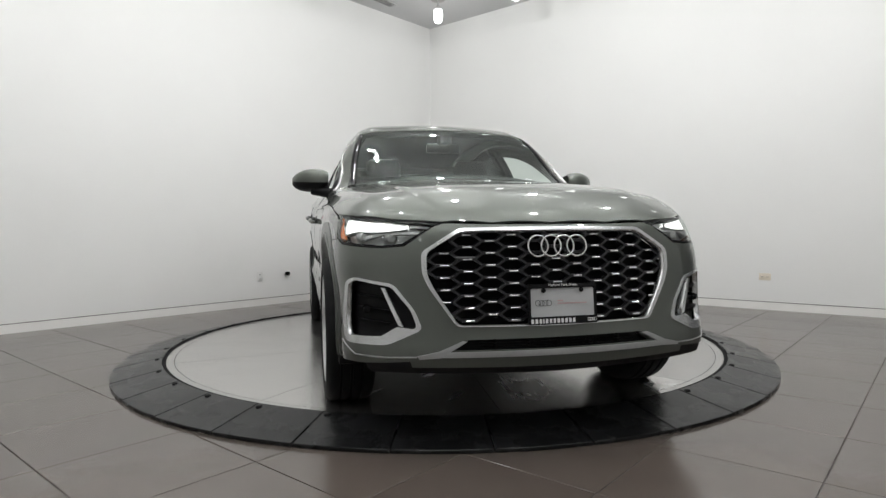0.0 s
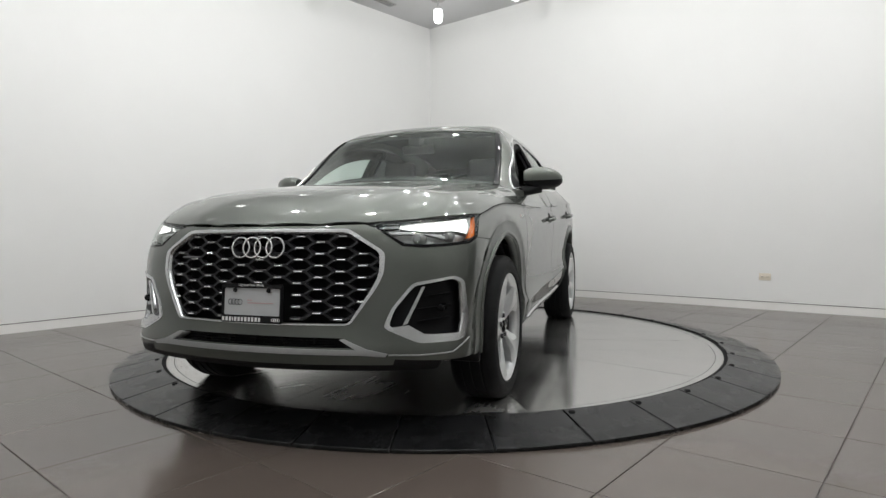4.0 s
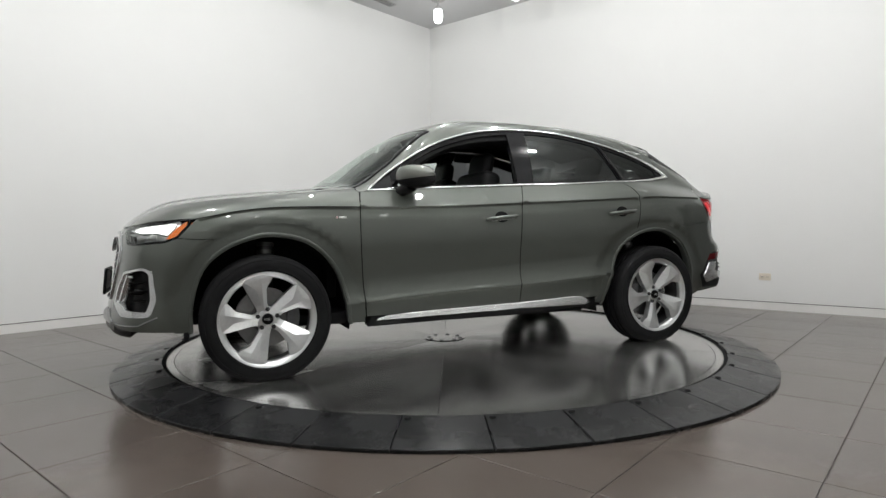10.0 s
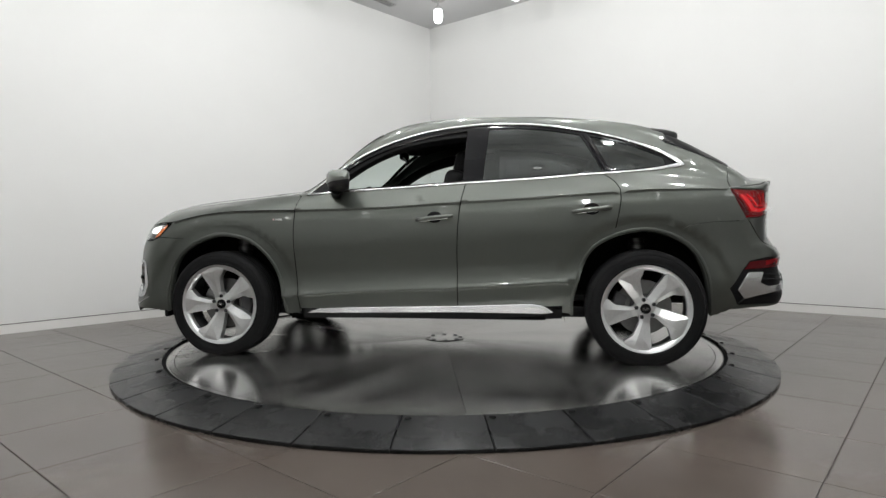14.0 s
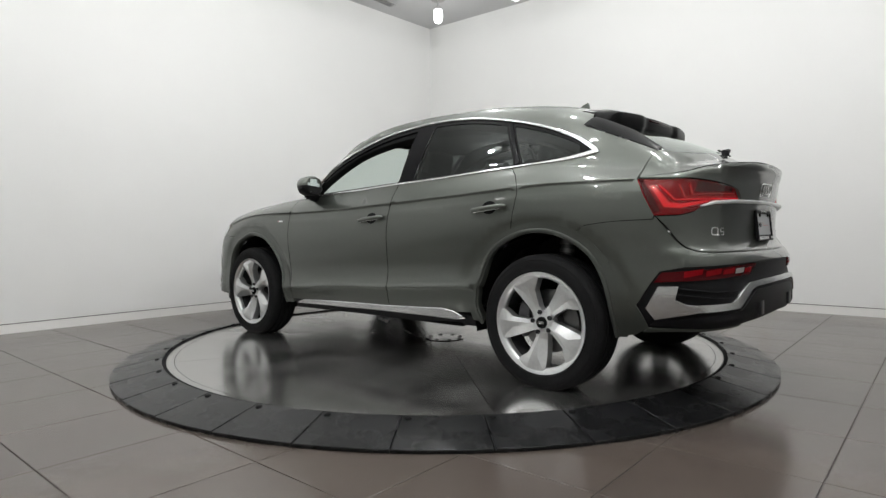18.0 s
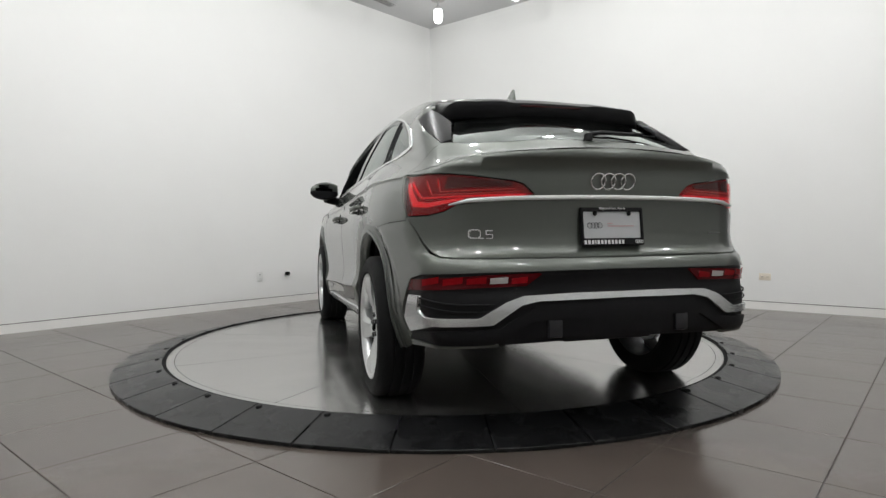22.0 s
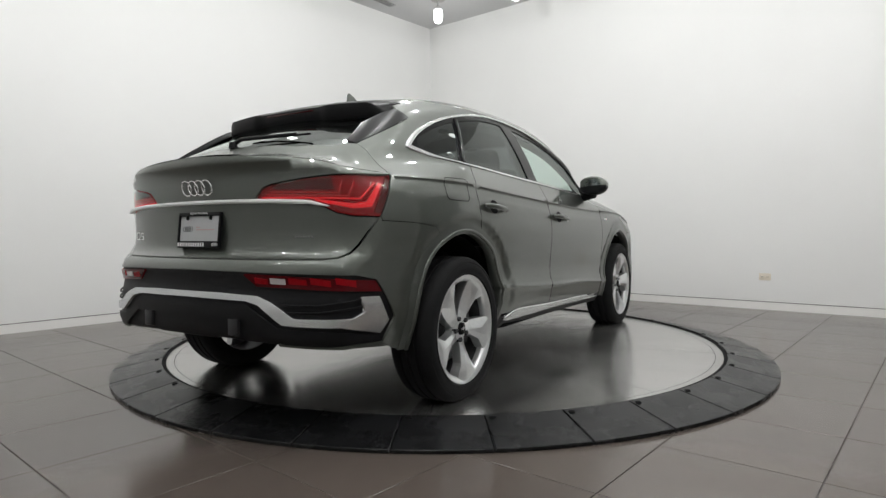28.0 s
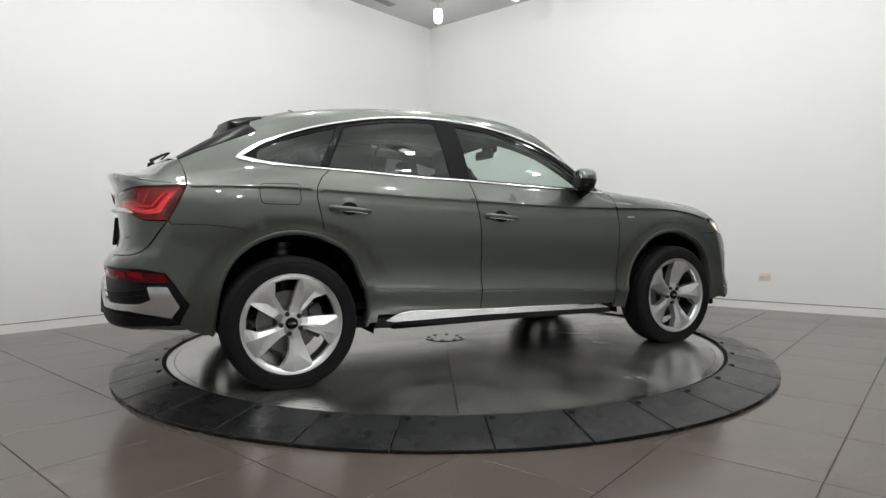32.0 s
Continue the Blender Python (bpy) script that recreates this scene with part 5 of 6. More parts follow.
add_pair("bezel", strip_data(chart_nose, edge_q, 0.014, -0.004, base=-0.06, closed=True), M_GLOSS, HEAD, "gloss black bezel")
# Daytime light: a white wedge that widens towards the wing.
drl = flat(chart_nose, np.array([(2.110, 0.600, 0.874), (2.097, 0.631, 0.868), (2.065, 0.696, 0.861), (1.971, 0.799, 0.862), (1.918, 0.838, 0.850), (1.888, 0.846, 0.886),
                                 (1.862, 0.845, 0.924), (1.93, 0.80, 0.921), (2.068, 0.66, 0.902), (2.10, 0.605, 0.892)]))
add_pair("led_strip", panel_data(chart_nose, drl, 0.02, off=-0.024, fold=0.014), M_DRL, HEAD, "glowing white daytime light strip")
add_pair("light_edge", strip_data(chart_nose, resample(drl, 0.03), 0.004, -0.020, base=-0.035, closed=True), M_REFL, HEAD)
tip = flat(chart_nose, nose_pts((0.505, 0.879), (0.595, 0.885), (0.600, 0.876), (0.52, 0.874)))
add_pair("light_tip", panel_data(chart_nose, tip, 0.02, off=-0.024, fold=0.01), M_VANE, HEAD)
amb = flat(chart_nose, np.array([(1.792, 0.858, 0.938), (1.828, 0.852, 0.929), (1.880, 0.847, 0.889), (1.935, 0.845, 0.829), (1.897, 0.861, 0.832), (1.842, 0.867, 0.864)]))
add_pair("side_marker", panel_data(chart_nose, amb, 0.02, off=-0.014, fold=0.012), M_AMBER, HEAD, "amber side marker")
for (y, z, r) in ((0.66, 0.832, 0.030), (0.765, 0.838, 0.026)):
    p = nose_pts((y, z))[0]
    for s, h in ((1, hb_l), (-1, hb_r)):
        part("projector", lathe([(0, 0.0), (r * 0.55, -0.004), (r * 0.9, -0.016), (r, -0.03), (r * 1.15, -0.032), (r * 1.15, -0.04)], 28, "x"), M_REFL, h, "",
             Matrix.Translation((p[0] - 0.028, s * p[1], p[2])))
shelf = flat(chart_nose, nose_pts((0.56, 0.858), (0.70, 0.858), (0.775, 0.838), (0.775, 0.828), (0.70, 0.848), (0.57, 0.848)))
add_pair("inner_blade", panel_data(chart_nose, shelf, 0.03, off=-0.022, fold=0.02), M_REFL, HEAD)

# ---------- front side vents ----------
fb_l, fb_r = add_pair("side_vent", panel_data(chart_nose, fog_out, 0.04, off=-0.050, fold=0), M_PLASTIC, bumper and car, "black bumper vent in a silver surround")
VENT = (fb_l, fb_r)
add_pair("vent_surround", panel_data(chart_nose, fog_out, 0.02, [fog_in], off=0.005, fold=0.024), M_SILVER, VENT, "satin silver vent surround")
bar = flat(chart_nose, nose_pts((0.700, 0.634), (0.711, 0.635), (0.650, 0.486), (0.632, 0.480)))
add_pair("vent_blade", panel_data(chart_nose, bar, 0.02, off=0.004, fold=0.04), M_SILVER, VENT, "thin silver blade")
low_b = flat(chart_nose, nose_pts((0.592, 0.472), (0.655, 0.480), (0.715, 0.443), (0.83, 0.438), (0.835, 0.425), (0.70, 0.420), (0.585, 0.466)))
add_pair("vent_foot", panel_data(chart_nose, low_b, 0.02, off=0.006, fold=0.03), M_SILVER, VENT)
for z in (0.490, 0.540, 0.590):
    add_pair("vent_slat", strip_data(chart_front, resample(np.array([(0.690, z), (0.812, z + 0.012)]), 0.03, False), 0.010, -0.020, base=-0.05), M_PLASTIC, VENT)
p = nose_pts((0.765, 0.545))[0]
for s, h in ((1, fb_l), (-1, fb_r)):
    part("sensor", lathe([(0, 0.012), (0.014, 0.010), (0.017, 0.0), (0.017, -0.03), (0, -0.03)], 20, "x"), M_GLOSS, h, "", Matrix.Translation((p[0] - 0.02, s * p[1], p[2])))


# ---------- tail ----------
def tail_q(*p):
    return flat(chart_tail, tail_pts(*p))


def side_tail(*p):
    return flat(chart_tail, side_pts(*p))


TL = np.concatenate([side_tail((-1.918, 1.104), (-1.952, 1.025), (-2.003, 0.926)), tail_q((0.765, 0.930), (0.715, 0.944), (0.665, 0.972), (0.365, 1.000), (0.358, 1.012), (0.400, 1.050), (0.440, 1.062), (0.60, 1.083), (0.70, 1.094))])
LIP_EDGE = [(-2.298, 0.0), (-2.284, 0.35), (-2.236, 0.50), (-2.210, 0.575), (-2.164, 0.66), (-2.120, 0.72), (-2.055, 0.758)]
top_tg = flat(chart_tail, top_pts(*LIP_EDGE))
gate_half = np.concatenate([top_tg, side_tail((-1.917, 1.112)),
                            tail_q((0.70, 1.096), (0.60, 1.085), (0.440, 1.064), (0.398, 1.052), (0.354, 1.013), (0.361, 0.998), (0.665, 0.969), (0.715, 0.940), (0.768, 0.926)),
                            side_tail((-2.006, 0.922)), tail_q((0.806, 0.862), (0.784, 0.810), (0.762, 0.774), (0.735, 0.757), (0.69, 0.752), (0.0, 0.750))])
gate_full = mirror_line(gate_half)
gate = add("tailgate", panel_data(chart_tail, gate_full, 0.035, gap=0.0025, fold=0.02), M_PAINT, car, "dark grey-green tailgate with ducktail lip")
deck_half = np.array(LIP_EDGE + [tuple(side_pts((-1.917, 1.112))[0][:2]), tuple(side_pts((-1.919, 1.165))[0][:2]), (-1.948, 0.656), (-1.965, 0.632), (-2.005, 0.575), (-2.055, 0.40), (-2.085, 0.0)])
deck_full = np.concatenate([deck_half, (deck_half[::-1] * [1, -1])[1:-1]])
add("tailgate_deck", panel_data(chart_top, deck_full, 0.035, gap=0.0, fold=0.0), M_PAINT, gate)

tl_l, tl_r = add_pair("tail_light", panel_data(chart_tail, TL, 0.03, off=-0.014, fold=0.0), M_REDLENS, car, "wraparound red LED tail light")
TAIL = (tl_l, tl_r)
add_pair("lens", panel_data(chart_tail, TL, 0.03, gap=0.002, off=0.001, fold=0.014), M_LENS, TAIL)
lit1 = np.concatenate([side_tail((-1.976, 1.066), (-2.040, 0.964)), tail_q((0.770, 0.958), (0.690, 0.978), (0.640, 0.990), (0.640, 0.997), (0.715, 0.988), (0.772, 0.978), (0.790, 0.985)), side_tail((-2.060, 0.985), (-1.994, 1.068))])
add_pair("led_strip", panel_data(chart_tail, lit1, 0.02, off=-0.005, fold=0.006), M_REDLIT, TAIL, "glowing red light strip")
LED_LINES = ((np.concatenate([side_tail((-2.012, 1.070)), tail_q((0.790, 0.998), (0.64, 1.002), (0.385, 1.008))]), 0.008, M_REDLIT),
             (tail_q((0.772, 1.070), (0.756, 1.010), (0.60, 1.013), (0.41, 1.020)), 0.006, M_REDLINE),
             (tail_q((0.735, 1.076), (0.726, 1.022), (0.60, 1.026), (0.43, 1.031)), 0.006, M_REDLINE))
for line, w, mt in LED_LINES:
    add_pair("led_line", strip_data(chart_tail, resample(line, 0.03, False), w, -0.004, base=-0.013), mt, TAIL, "thin red light line")
mid = tail_q((0.70, 1.086), (0.712, 1.036), (0.45, 1.042), (0.442, 1.057), (0.60, 1.077))
add_pair("red_panel", panel_data(chart_tail, mid, 0.02, off=-0.009, fold=0.004), M_REDDARK, TAIL)
side_dark = np.concatenate([side_tail((-1.924, 1.098), (-1.955, 1.028), (-2.000, 0.935), (-2.030, 0.944), (-1.965, 1.062), (-1.945, 1.098))])
add_pair("red_panel", panel_data(chart_tail, side_dark, 0.02, off=-0.009, fold=0.004), M_REDDARK, TAIL)

barline = np.array([(0.690, 0.968), (0.62, 0.985), (0.45, 0.994), (0.2, 0.998), (0.0, 0.999)])
bl = np.concatenate([barline, (barline[::-1] * [-1, 1])[1:]])
bl = resample(bl, 0.04, False)
bwid = 0.018 - 0.012 * np.clip((np.abs(bl[:, 0]) - 0.60) / 0.09, 0, 1)
add("tail_bar", strip_data(chart_rear, bl, 0.018, 0.020, widths=bwid, crown=0.004), M_BAR, gate, "bright full-width tail bar")
emblem(-2.283, 1.064, 0.0335, 0.0475, 0.0036, radians(-14), gate, "bright overlapping ring")

# Rear badge strokes, plain shapes.
for (y, z, sy, sz) in ((0.595, 0.864, 0.036, 0.006), (0.595, 0.830, 0.036, 0.006), (0.618, 0.847, 0.006, 0.024), (0.572, 0.847, 0.006, 0.024), (0.614, 0.8605, 0.010, 0.008), (0.614, 0.8335, 0.010, 0.008), (0.576, 0.8605, 0.010, 0.008), (0.576, 0.8335, 0.010, 0.008), (0.570, 0.829, 0.022, 0.006),
                       (0.536, 0.861, 0.030, 0.005), (0.549, 0.853, 0.005, 0.016), (0.536, 0.845, 0.028, 0.005), (0.523, 0.837, 0.005, 0.016), (0.536, 0.829, 0.030, 0.005)):
    pp = tail_pts((y, z))[0]
    n = slope_of(skin, np.array([pp]))[0]
    part("badge_stroke", box(0.006, sy, sz, (0, 0, 0), 0.0015, 1), M_CHROME, gate, "bright badge stroke", Matrix.Translation(pp) @ Matrix.Rotation(math.atan2(n[1], n[0]), 4, "Z"))
pp = tail_pts((-0.585, 0.842))[0]
n = slope_of(skin, np.array([pp]))[0]
for i in range(7):
    part("badge_stroke", box(0.004, 0.009, 0.007, (0, (i - 3) * 0.0125, 0), 0.001, 1), M_STEEL, gate, "dull badge stroke", Matrix.Translation(pp) @ Matrix.Rotation(math.atan2(n[1], n[0]), 4, "Z"))


def plate(x, y, z, rz, ry, parent):
    """A dealer card in a black frame, facing +x before it is turned."""
    m = Matrix.Translation((x, y, z)) @ Matrix.Rotation(rz, 4, "Z") @ Matrix.Rotation(ry, 4, "Y")
    fr = part("plate_frame", frame_bm(0.300, 0.162, 0.276, 0.112, 0.016), M_PLASTIC, parent, "black dealer plate frame", m)
    part("plate_card", box(0.004, 0.280, 0.125, (-0.002, 0, 0.004)), M_CARD, fr, "grey dealer card")
    for i in range(4):
        put("card_ring", RING_SMALL, fr, Matrix.Translation((0.001, -0.083 + (i - 1.5) * 0.0155, 0.005)))
    for (yy, zz, w, h, mt) in ((-0.010, 0.013, 0.024, 0.006, M_REDINK), (0.042, 0.002, 0.126, 0.005, M_REDINK)):
        part("print_bar", box(0.001, w, h, (0.0012, yy, zz)), mt, fr)
    # Bold lower line, as plain bars letter by letter.
    xs = -0.142
    for k, w in enumerate((0.014, 0.014, 0.013, 0.006, 0.014, 0.013, 0.013, 0.014, 0.013, 0.014, 0.013, 0.013)):
        part("print_bar", box(0.001, w * 0.80, 0.0175, (0.0092, xs + w / 2, -0.0665)), M_WHITE, fr)
        xs += w + 0.0035
    for i in range(4):
        put("card_ring", RING_TINY, fr, Matrix.Translation((0.0092, 0.110 + i * 0.009, -0.0655)))
    for s in (-1, 1):
        part("screw", lathe([(0, 0.010), (0.008, 0.010), (0.010, 0.004), (0, 0.004)], 12, "x"), M_DARK, fr, "", Matrix.Translation((0.0, s * 0.082, 0.055)))
    return fr, m


def frame_bm(w, h, wi, hi, t):
    """A flat rectangular frame in the yz plane, with a wide lower band."""
    out = [(-w / 2, -h / 2), (w / 2, -h / 2), (w / 2, h / 2), (-w / 2, h / 2)]
    inn = [(-wi / 2, -hi / 2 + 0.006), (wi / 2, -hi / 2 + 0.006), (wi / 2, hi / 2 + 0.008), (-wi / 2, hi / 2 + 0.008)]
    bm = bmesh.new()
    V = [[bm.verts.new((x, a, b)) for a, b in ring] for x, ring in ((0.008, out), (0.008, inn), (-0.008, inn), (-0.008, out))]
    for k in range(4):
        a, b = V[k], V[(k + 1) % 4]
        for i in range(4):
            bm.faces.new((a[i], a[(i + 1) % 4], b[(i + 1) % 4], b[i]))
    bmesh.ops.bevel(bm, geom=bm.edges[:], offset=0.003, segments=2, affect="EDGES")
    return bm


RING_SMALL = bm_mesh("card_ring", torus(0.0115, 0.0012, 20, 6), M_INK)
RING_TINY = bm_mesh("card_ring", torus(0.006, 0.0011, 14, 5), M_WHITE)


def lettering(text, size, m, parent):
    """Small raised words on a frame."""
    cu = bpy.data.curves.new("words", "FONT")
    cu.body, cu.size, cu.align_x, cu.align_y, cu.extrude = text, size, "CENTER", "CENTER", 0.0004
    ob = new("words", cu)
    me = bpy.data.meshes.new_from_object(ob.evaluated_get(bpy.context.evaluated_depsgraph_get()))
    bpy.data.objects.remove(ob)
    me.materials.clear()
    me.materials.append(M_WHITE)
    # Letters lie in xy; stand them up to face +x.
    return put("lettering", me, parent, m @ Matrix(((0, 0, 1, 0), (1, 0, 0, 0), (0, 1, 0, 0), (0, 0, 0, 1))), "small white print")


bumper_plate, _ = plate(2.296, 0.0, 0.564, 0.0, radians(-5), bumper)
lettering("Highland Park, Illinois", 0.0145, Matrix.Translation((0.009, 0, 0.0765)), bumper_plate)
gate_plate, _ = plate(-2.272, 0.0, 0.874, math.pi, radians(-6), gate)
lettering("Highland Park, Illinois", 0.0145, Matrix.Translation((0.009, 0, 0.0765)), gate_plate)

# Rear bumper: painted top, black insert, silver band, black diffuser.
rb_half = np.concatenate([tail_q((0.0, 0.746), (0.69, 0.748), (0.738, 0.753), (0.767, 0.771), (0.789, 0.808), (0.811, 0.862)), side_tail((-2.003, 0.925), (-1.995, 0.9075), (-1.80, 0.8995), (-1.66, 0.8815), (-1.61, 0.838), (-1.66, 0.790), (-1.735, 0.670), (-1.785, 0.470), (-1.802, 0.326), (-1.897, 0.346)),
                          side_tail((-1.965, 0.385), (-1.912, 0.494), (-1.980, 0.600), (-2.024, 0.660)), tail_q((0.80, 0.682), (0.60, 0.692), (0.0, 0.700))])
rb = add("rear_bumper", panel_data(chart_tail, mirror_line(rb_half), 0.035, gap=0.0015, fold=0.025), M_PAINT, car, "dark grey-green rear bumper with black and silver lower")
ins_half = np.concatenate([tail_q((0.0, 0.702), (0.60, 0.694), (0.80, 0.684)), side_tail((-2.020, 0.662), (-1.974, 0.600), (-1.904, 0.494), (-1.962, 0.386)), tail_q((0.76, 0.375), (0.55, 0.40), (0.0, 0.42))])
add("bumper_insert", panel_data(chart_tail, mirror_line(ins_half), 0.04, off=-0.010, fold=0.01), M_PLASTIC, rb, "black grained lower bumper insert")
refl = np.concatenate([side_tail((-1.998, 0.609), (-2.032, 0.656)), tail_q((0.80, 0.664), (0.56, 0.682), (0.360, 0.689), (0.352, 0.684), (0.415, 0.637), (0.56, 0.634), (0.80, 0.618))])
rf_l, rf_r = add_pair("lower_reflector", panel_data(chart_tail, refl, 0.03, off=0.0, fold=0.02), M_REDDARK, rb, "slim red lower bumper reflector")
REFL = (rf_l, rf_r)
cl = tail_q((0.490, 0.674), (0.560, 0.670), (0.560, 0.648), (0.490, 0.650))
add_pair("reverse_lamp", panel_data(chart_tail, cl, 0.02, off=0.003, fold=0.006), M_CLEAR, REFL, "clear reverse lamp")
for a, b in ((0.41, 0.475), (0.575, 0.65), (0.665, 0.735), (0.75, 0.80)):
    add_pair("bright_cell", panel_data(chart_tail, tail_q((a, 0.676), (b, 0.668 - 0.04 * max(0, b - 0.65)), (b, 0.646 - 0.08 * max(0, b - 0.65)), (a, 0.650)), 0.03, off=0.002, fold=0.003), M_REDLENS, REFL)
band_half = [(0.0, 0.606), (0.225, 0.606), (0.430, 0.599), (0.500, 0.576), (0.606, 0.512), (0.795, 0.506)]
band_low = [(0.770, 0.474), (0.555, 0.485), (0.440, 0.562), (0.37, 0.577), (0.0, 0.581)]
band = np.concatenate([tail_q(*band_half), side_tail((-2.085, 0.528), (-2.100, 0.594), (-2.012, 0.590), (-1.955, 0.484), (-1.992, 0.430)), tail_q(*band_low)])
add("silver_band", panel_data(chart_tail, mirror_line(band), 0.025, off=0.008, fold=0.03), M_SILVER, rb, "satin silver stepped rear band")
lowl = np.concatenate([tail_q((0.0, 0.566), (0.37, 0.560), (0.53, 0.470), (0.745, 0.456)), side_tail((-2.000, 0.424), (-1.970, 0.400)), tail_q((0.74, 0.395), (0.55, 0.405), (0.40, 0.495), (0.0, 0.505))])
add("lower_roll", panel_data(chart_tail, mirror_line(lowl), 0.03, off=0.003, fold=0.03), M_PLASTIC, rb, "black rolled lower edge")
lipq = np.concatenate([tail_q((0.53, 0.402), (0.75, 0.392)), side_tail((-1.963, 0.386), (-1.930, 0.362)), tail_q((0.76, 0.382), (0.53, 0.394))])
add_pair("painted_lip", panel_data(chart_tail, lipq, 0.03, off=0.002, fold=0.02), M_CLAD, rb)
for z in (0.535, 0.565):
    add_pair("insert_slat", strip_data(chart_tail, resample(np.concatenate([side_tail((-2.085, z + 0.02)), tail_q((0.70, z), (0.55, z))]), 0.03, False), 0.008, 0.002), M_PLASTIC, rb)
for s in (1, -1):
    part("diffuser_fin", box(0.06, 0.062, 0.075, (0, 0, 0), 0.006), M_WIRE, rb, "dark grey fin", Matrix.Translation((-2.312, s * 0.30, 0.463)))
part("diffuser", box(0.20, 1.10, 0.10, (-2.20, 0, 0.462), 0.02), M_PLASTIC, rb, "black rear diffuser")
part("tow_cover", box(0.06, 0.42, 0.05, (-2.285, 0.045, 0.425), 0.012), M_PLASTIC, rb)


# ---------- roof spoiler, wiper, antenna ----------
def spoiler():
    """A roof wing with two thicker lobes and a thinner middle."""
    bm = bmesh.new()
    rows = []
    for y in np.linspace(-0.575, 0.575, 47):
        a = abs(y)
        lobe = min(1.0, max(0.0, (a - 0.21) / 0.05))
        end = max(0.0, (a - 0.49) / 0.085) ** 2
        x_top = -1.53 + 0.10 * a * a
        x_edge = -1.712 + 0.20 * a * a - 0.014 * lobe + 0.05 * end
        z_edge = 1.510 - 0.035 * a * a + 0.004 * lobe - 0.055 * end
        under = z_edge - 0.078 - 0.014 * lobe + 0.03 * end
        x_in = x_edge + 0.07
        z_top = float(lift(chart_top, [(x_top, y)])[0][2])
        z_in = float(lift(chart_top, [(x_in, y)])[0][2]) - 0.085
        z_mid = max((z_top + z_edge) / 2 + 0.006, float(lift(chart_top, [((x_top + x_edge) / 2, y)])[0][2]) + 0.006)
        rows.append([bm.verts.new((x, y, z)) for x, z in ((x_top, z_top + 0.003), ((x_top + x_edge) / 2, z_mid), (x_edge + 0.018, z_edge + 0.003), (x_edge + 0.004, z_edge - 0.004),
                                                         (x_edge, z_edge - 0.022), (x_edge + 0.002, under + 0.026), (x_edge + 0.014, under + 0.006), (x_edge + 0.034, under), (x_in, z_in), (x_top, z_top - 0.12))])
    k = len(rows[0])
    for a, b in zip(rows, rows[1:]):
        for i in range(k):
            bm.faces.new((a[i], a[(i + 1) % k], b[(i + 1) % k], b[i]))
    bm.faces.new(rows[0])
    bm.faces.new(rows[-1][::-1])
    return bm


sp = part("roof_spoiler", spoiler(), M_FIN, car, "gloss black roof spoiler")
part("brake_light", box(0.012, 0.34, 0.010, (-1.7065, 0, 1.490), 0.004), M_BRAKE, sp, "dark red high brake light")
wp = part("rear_wiper", tube([(-2.065, 0.0, 1.292), (-2.075, -0.06, 1.305), (-2.03, -0.22, 1.312), (-1.99, -0.34, 1.320)], [0.013, 0.010, 0.008, 0.005], 8), M_PLASTIC, car, "black rear wiper")
part("blade", box(0.010, 0.36, 0.009, (-2.00, -0.24, 1.312), 0.003, 1, None, Matrix.Rotation(0.10, 4, "Z")), M_DARK, wp)
part("wiper_hub", lathe([(0, 0.03), (0.018, 0.028), (0.022, 0.0), (0, 0.0)], 16), M_PLASTIC, wp, "", Matrix.Translation((-2.075, 0.0, 1.268)))
bm = bmesh.new()
fin_p = [(-1.11, 1.636), (-1.15, 1.655), (-1.20, 1.682), (-1.225, 1.690), (-1.232, 1.680), (-1.24, 1.615), (-1.11, 1.625)]
lo = [bm.verts.new((x, 0.010 if z < 1.65 else 0.005, z)) for x, z in fin_p]
hi = [bm.verts.new((x, -0.010 if z < 1.65 else -0.005, z)) for x, z in fin_p]
bm.faces.new(lo)
bm.faces.new(hi[::-1])
for i in range(len(fin_p)):
    bm.faces.new((lo[i], lo[(i + 1) % 7], hi[(i + 1) % 7], hi[i]))
part("antenna_fin", bm, M_PAINT, car, "small shark fin antenna")


# ---------- mirrors, handles, small side things ----------
def mirror_head(s):
    """Door mirror: painted cap over a black lower shell, on a black stalk."""
    bm = bmesh.new()
    rows = []
    for k in range(13):
        u = k / 12
        y = 0.835 + 0.225 * u
        e = math.sin(math.pi * min(1, max(0, 0.10 + 0.88 * u))) ** 0.42
        xm = 0.560 - 0.085 * u
        zc = 1.190 - 0.010 * u + 0.01
        row = []
        for j in range(16):
            a = 2 * math.pi * j / 16
            cx, cz = math.cos(a), math.sin(a)
            depth = 0.098 if cx > 0 else 0.072
            row.append(bm.verts.new((max(xm + depth * e * abs(cx) ** 0.6 * (1 if cx > 0 else -1), xm - 0.052), s * y, zc + 0.073 * e * abs(cz) ** 0.6 * (1 if cz > 0 else -1))))
        rows.append(row)
    for a, b in zip(rows, rows[1:]):
        for j in range(16):
            bm.faces.new((a[j], a[(j + 1) % 16], b[(j + 1) % 16], b[j]))
    bm.faces.new(rows[0])
    bm.faces.new(rows[-1][::-1])
    return bm


def split_low(bm, z, keep_up, y_slope=0.0):
    bmesh.ops.bisect_plane(bm, geom=bm.verts[:] + bm.edges[:] + bm.faces[:], plane_co=(0.5, 0, z), plane_no=(0.10, 0, 1), clear_outer=not keep_up, clear_inner=keep_up)
    return bm


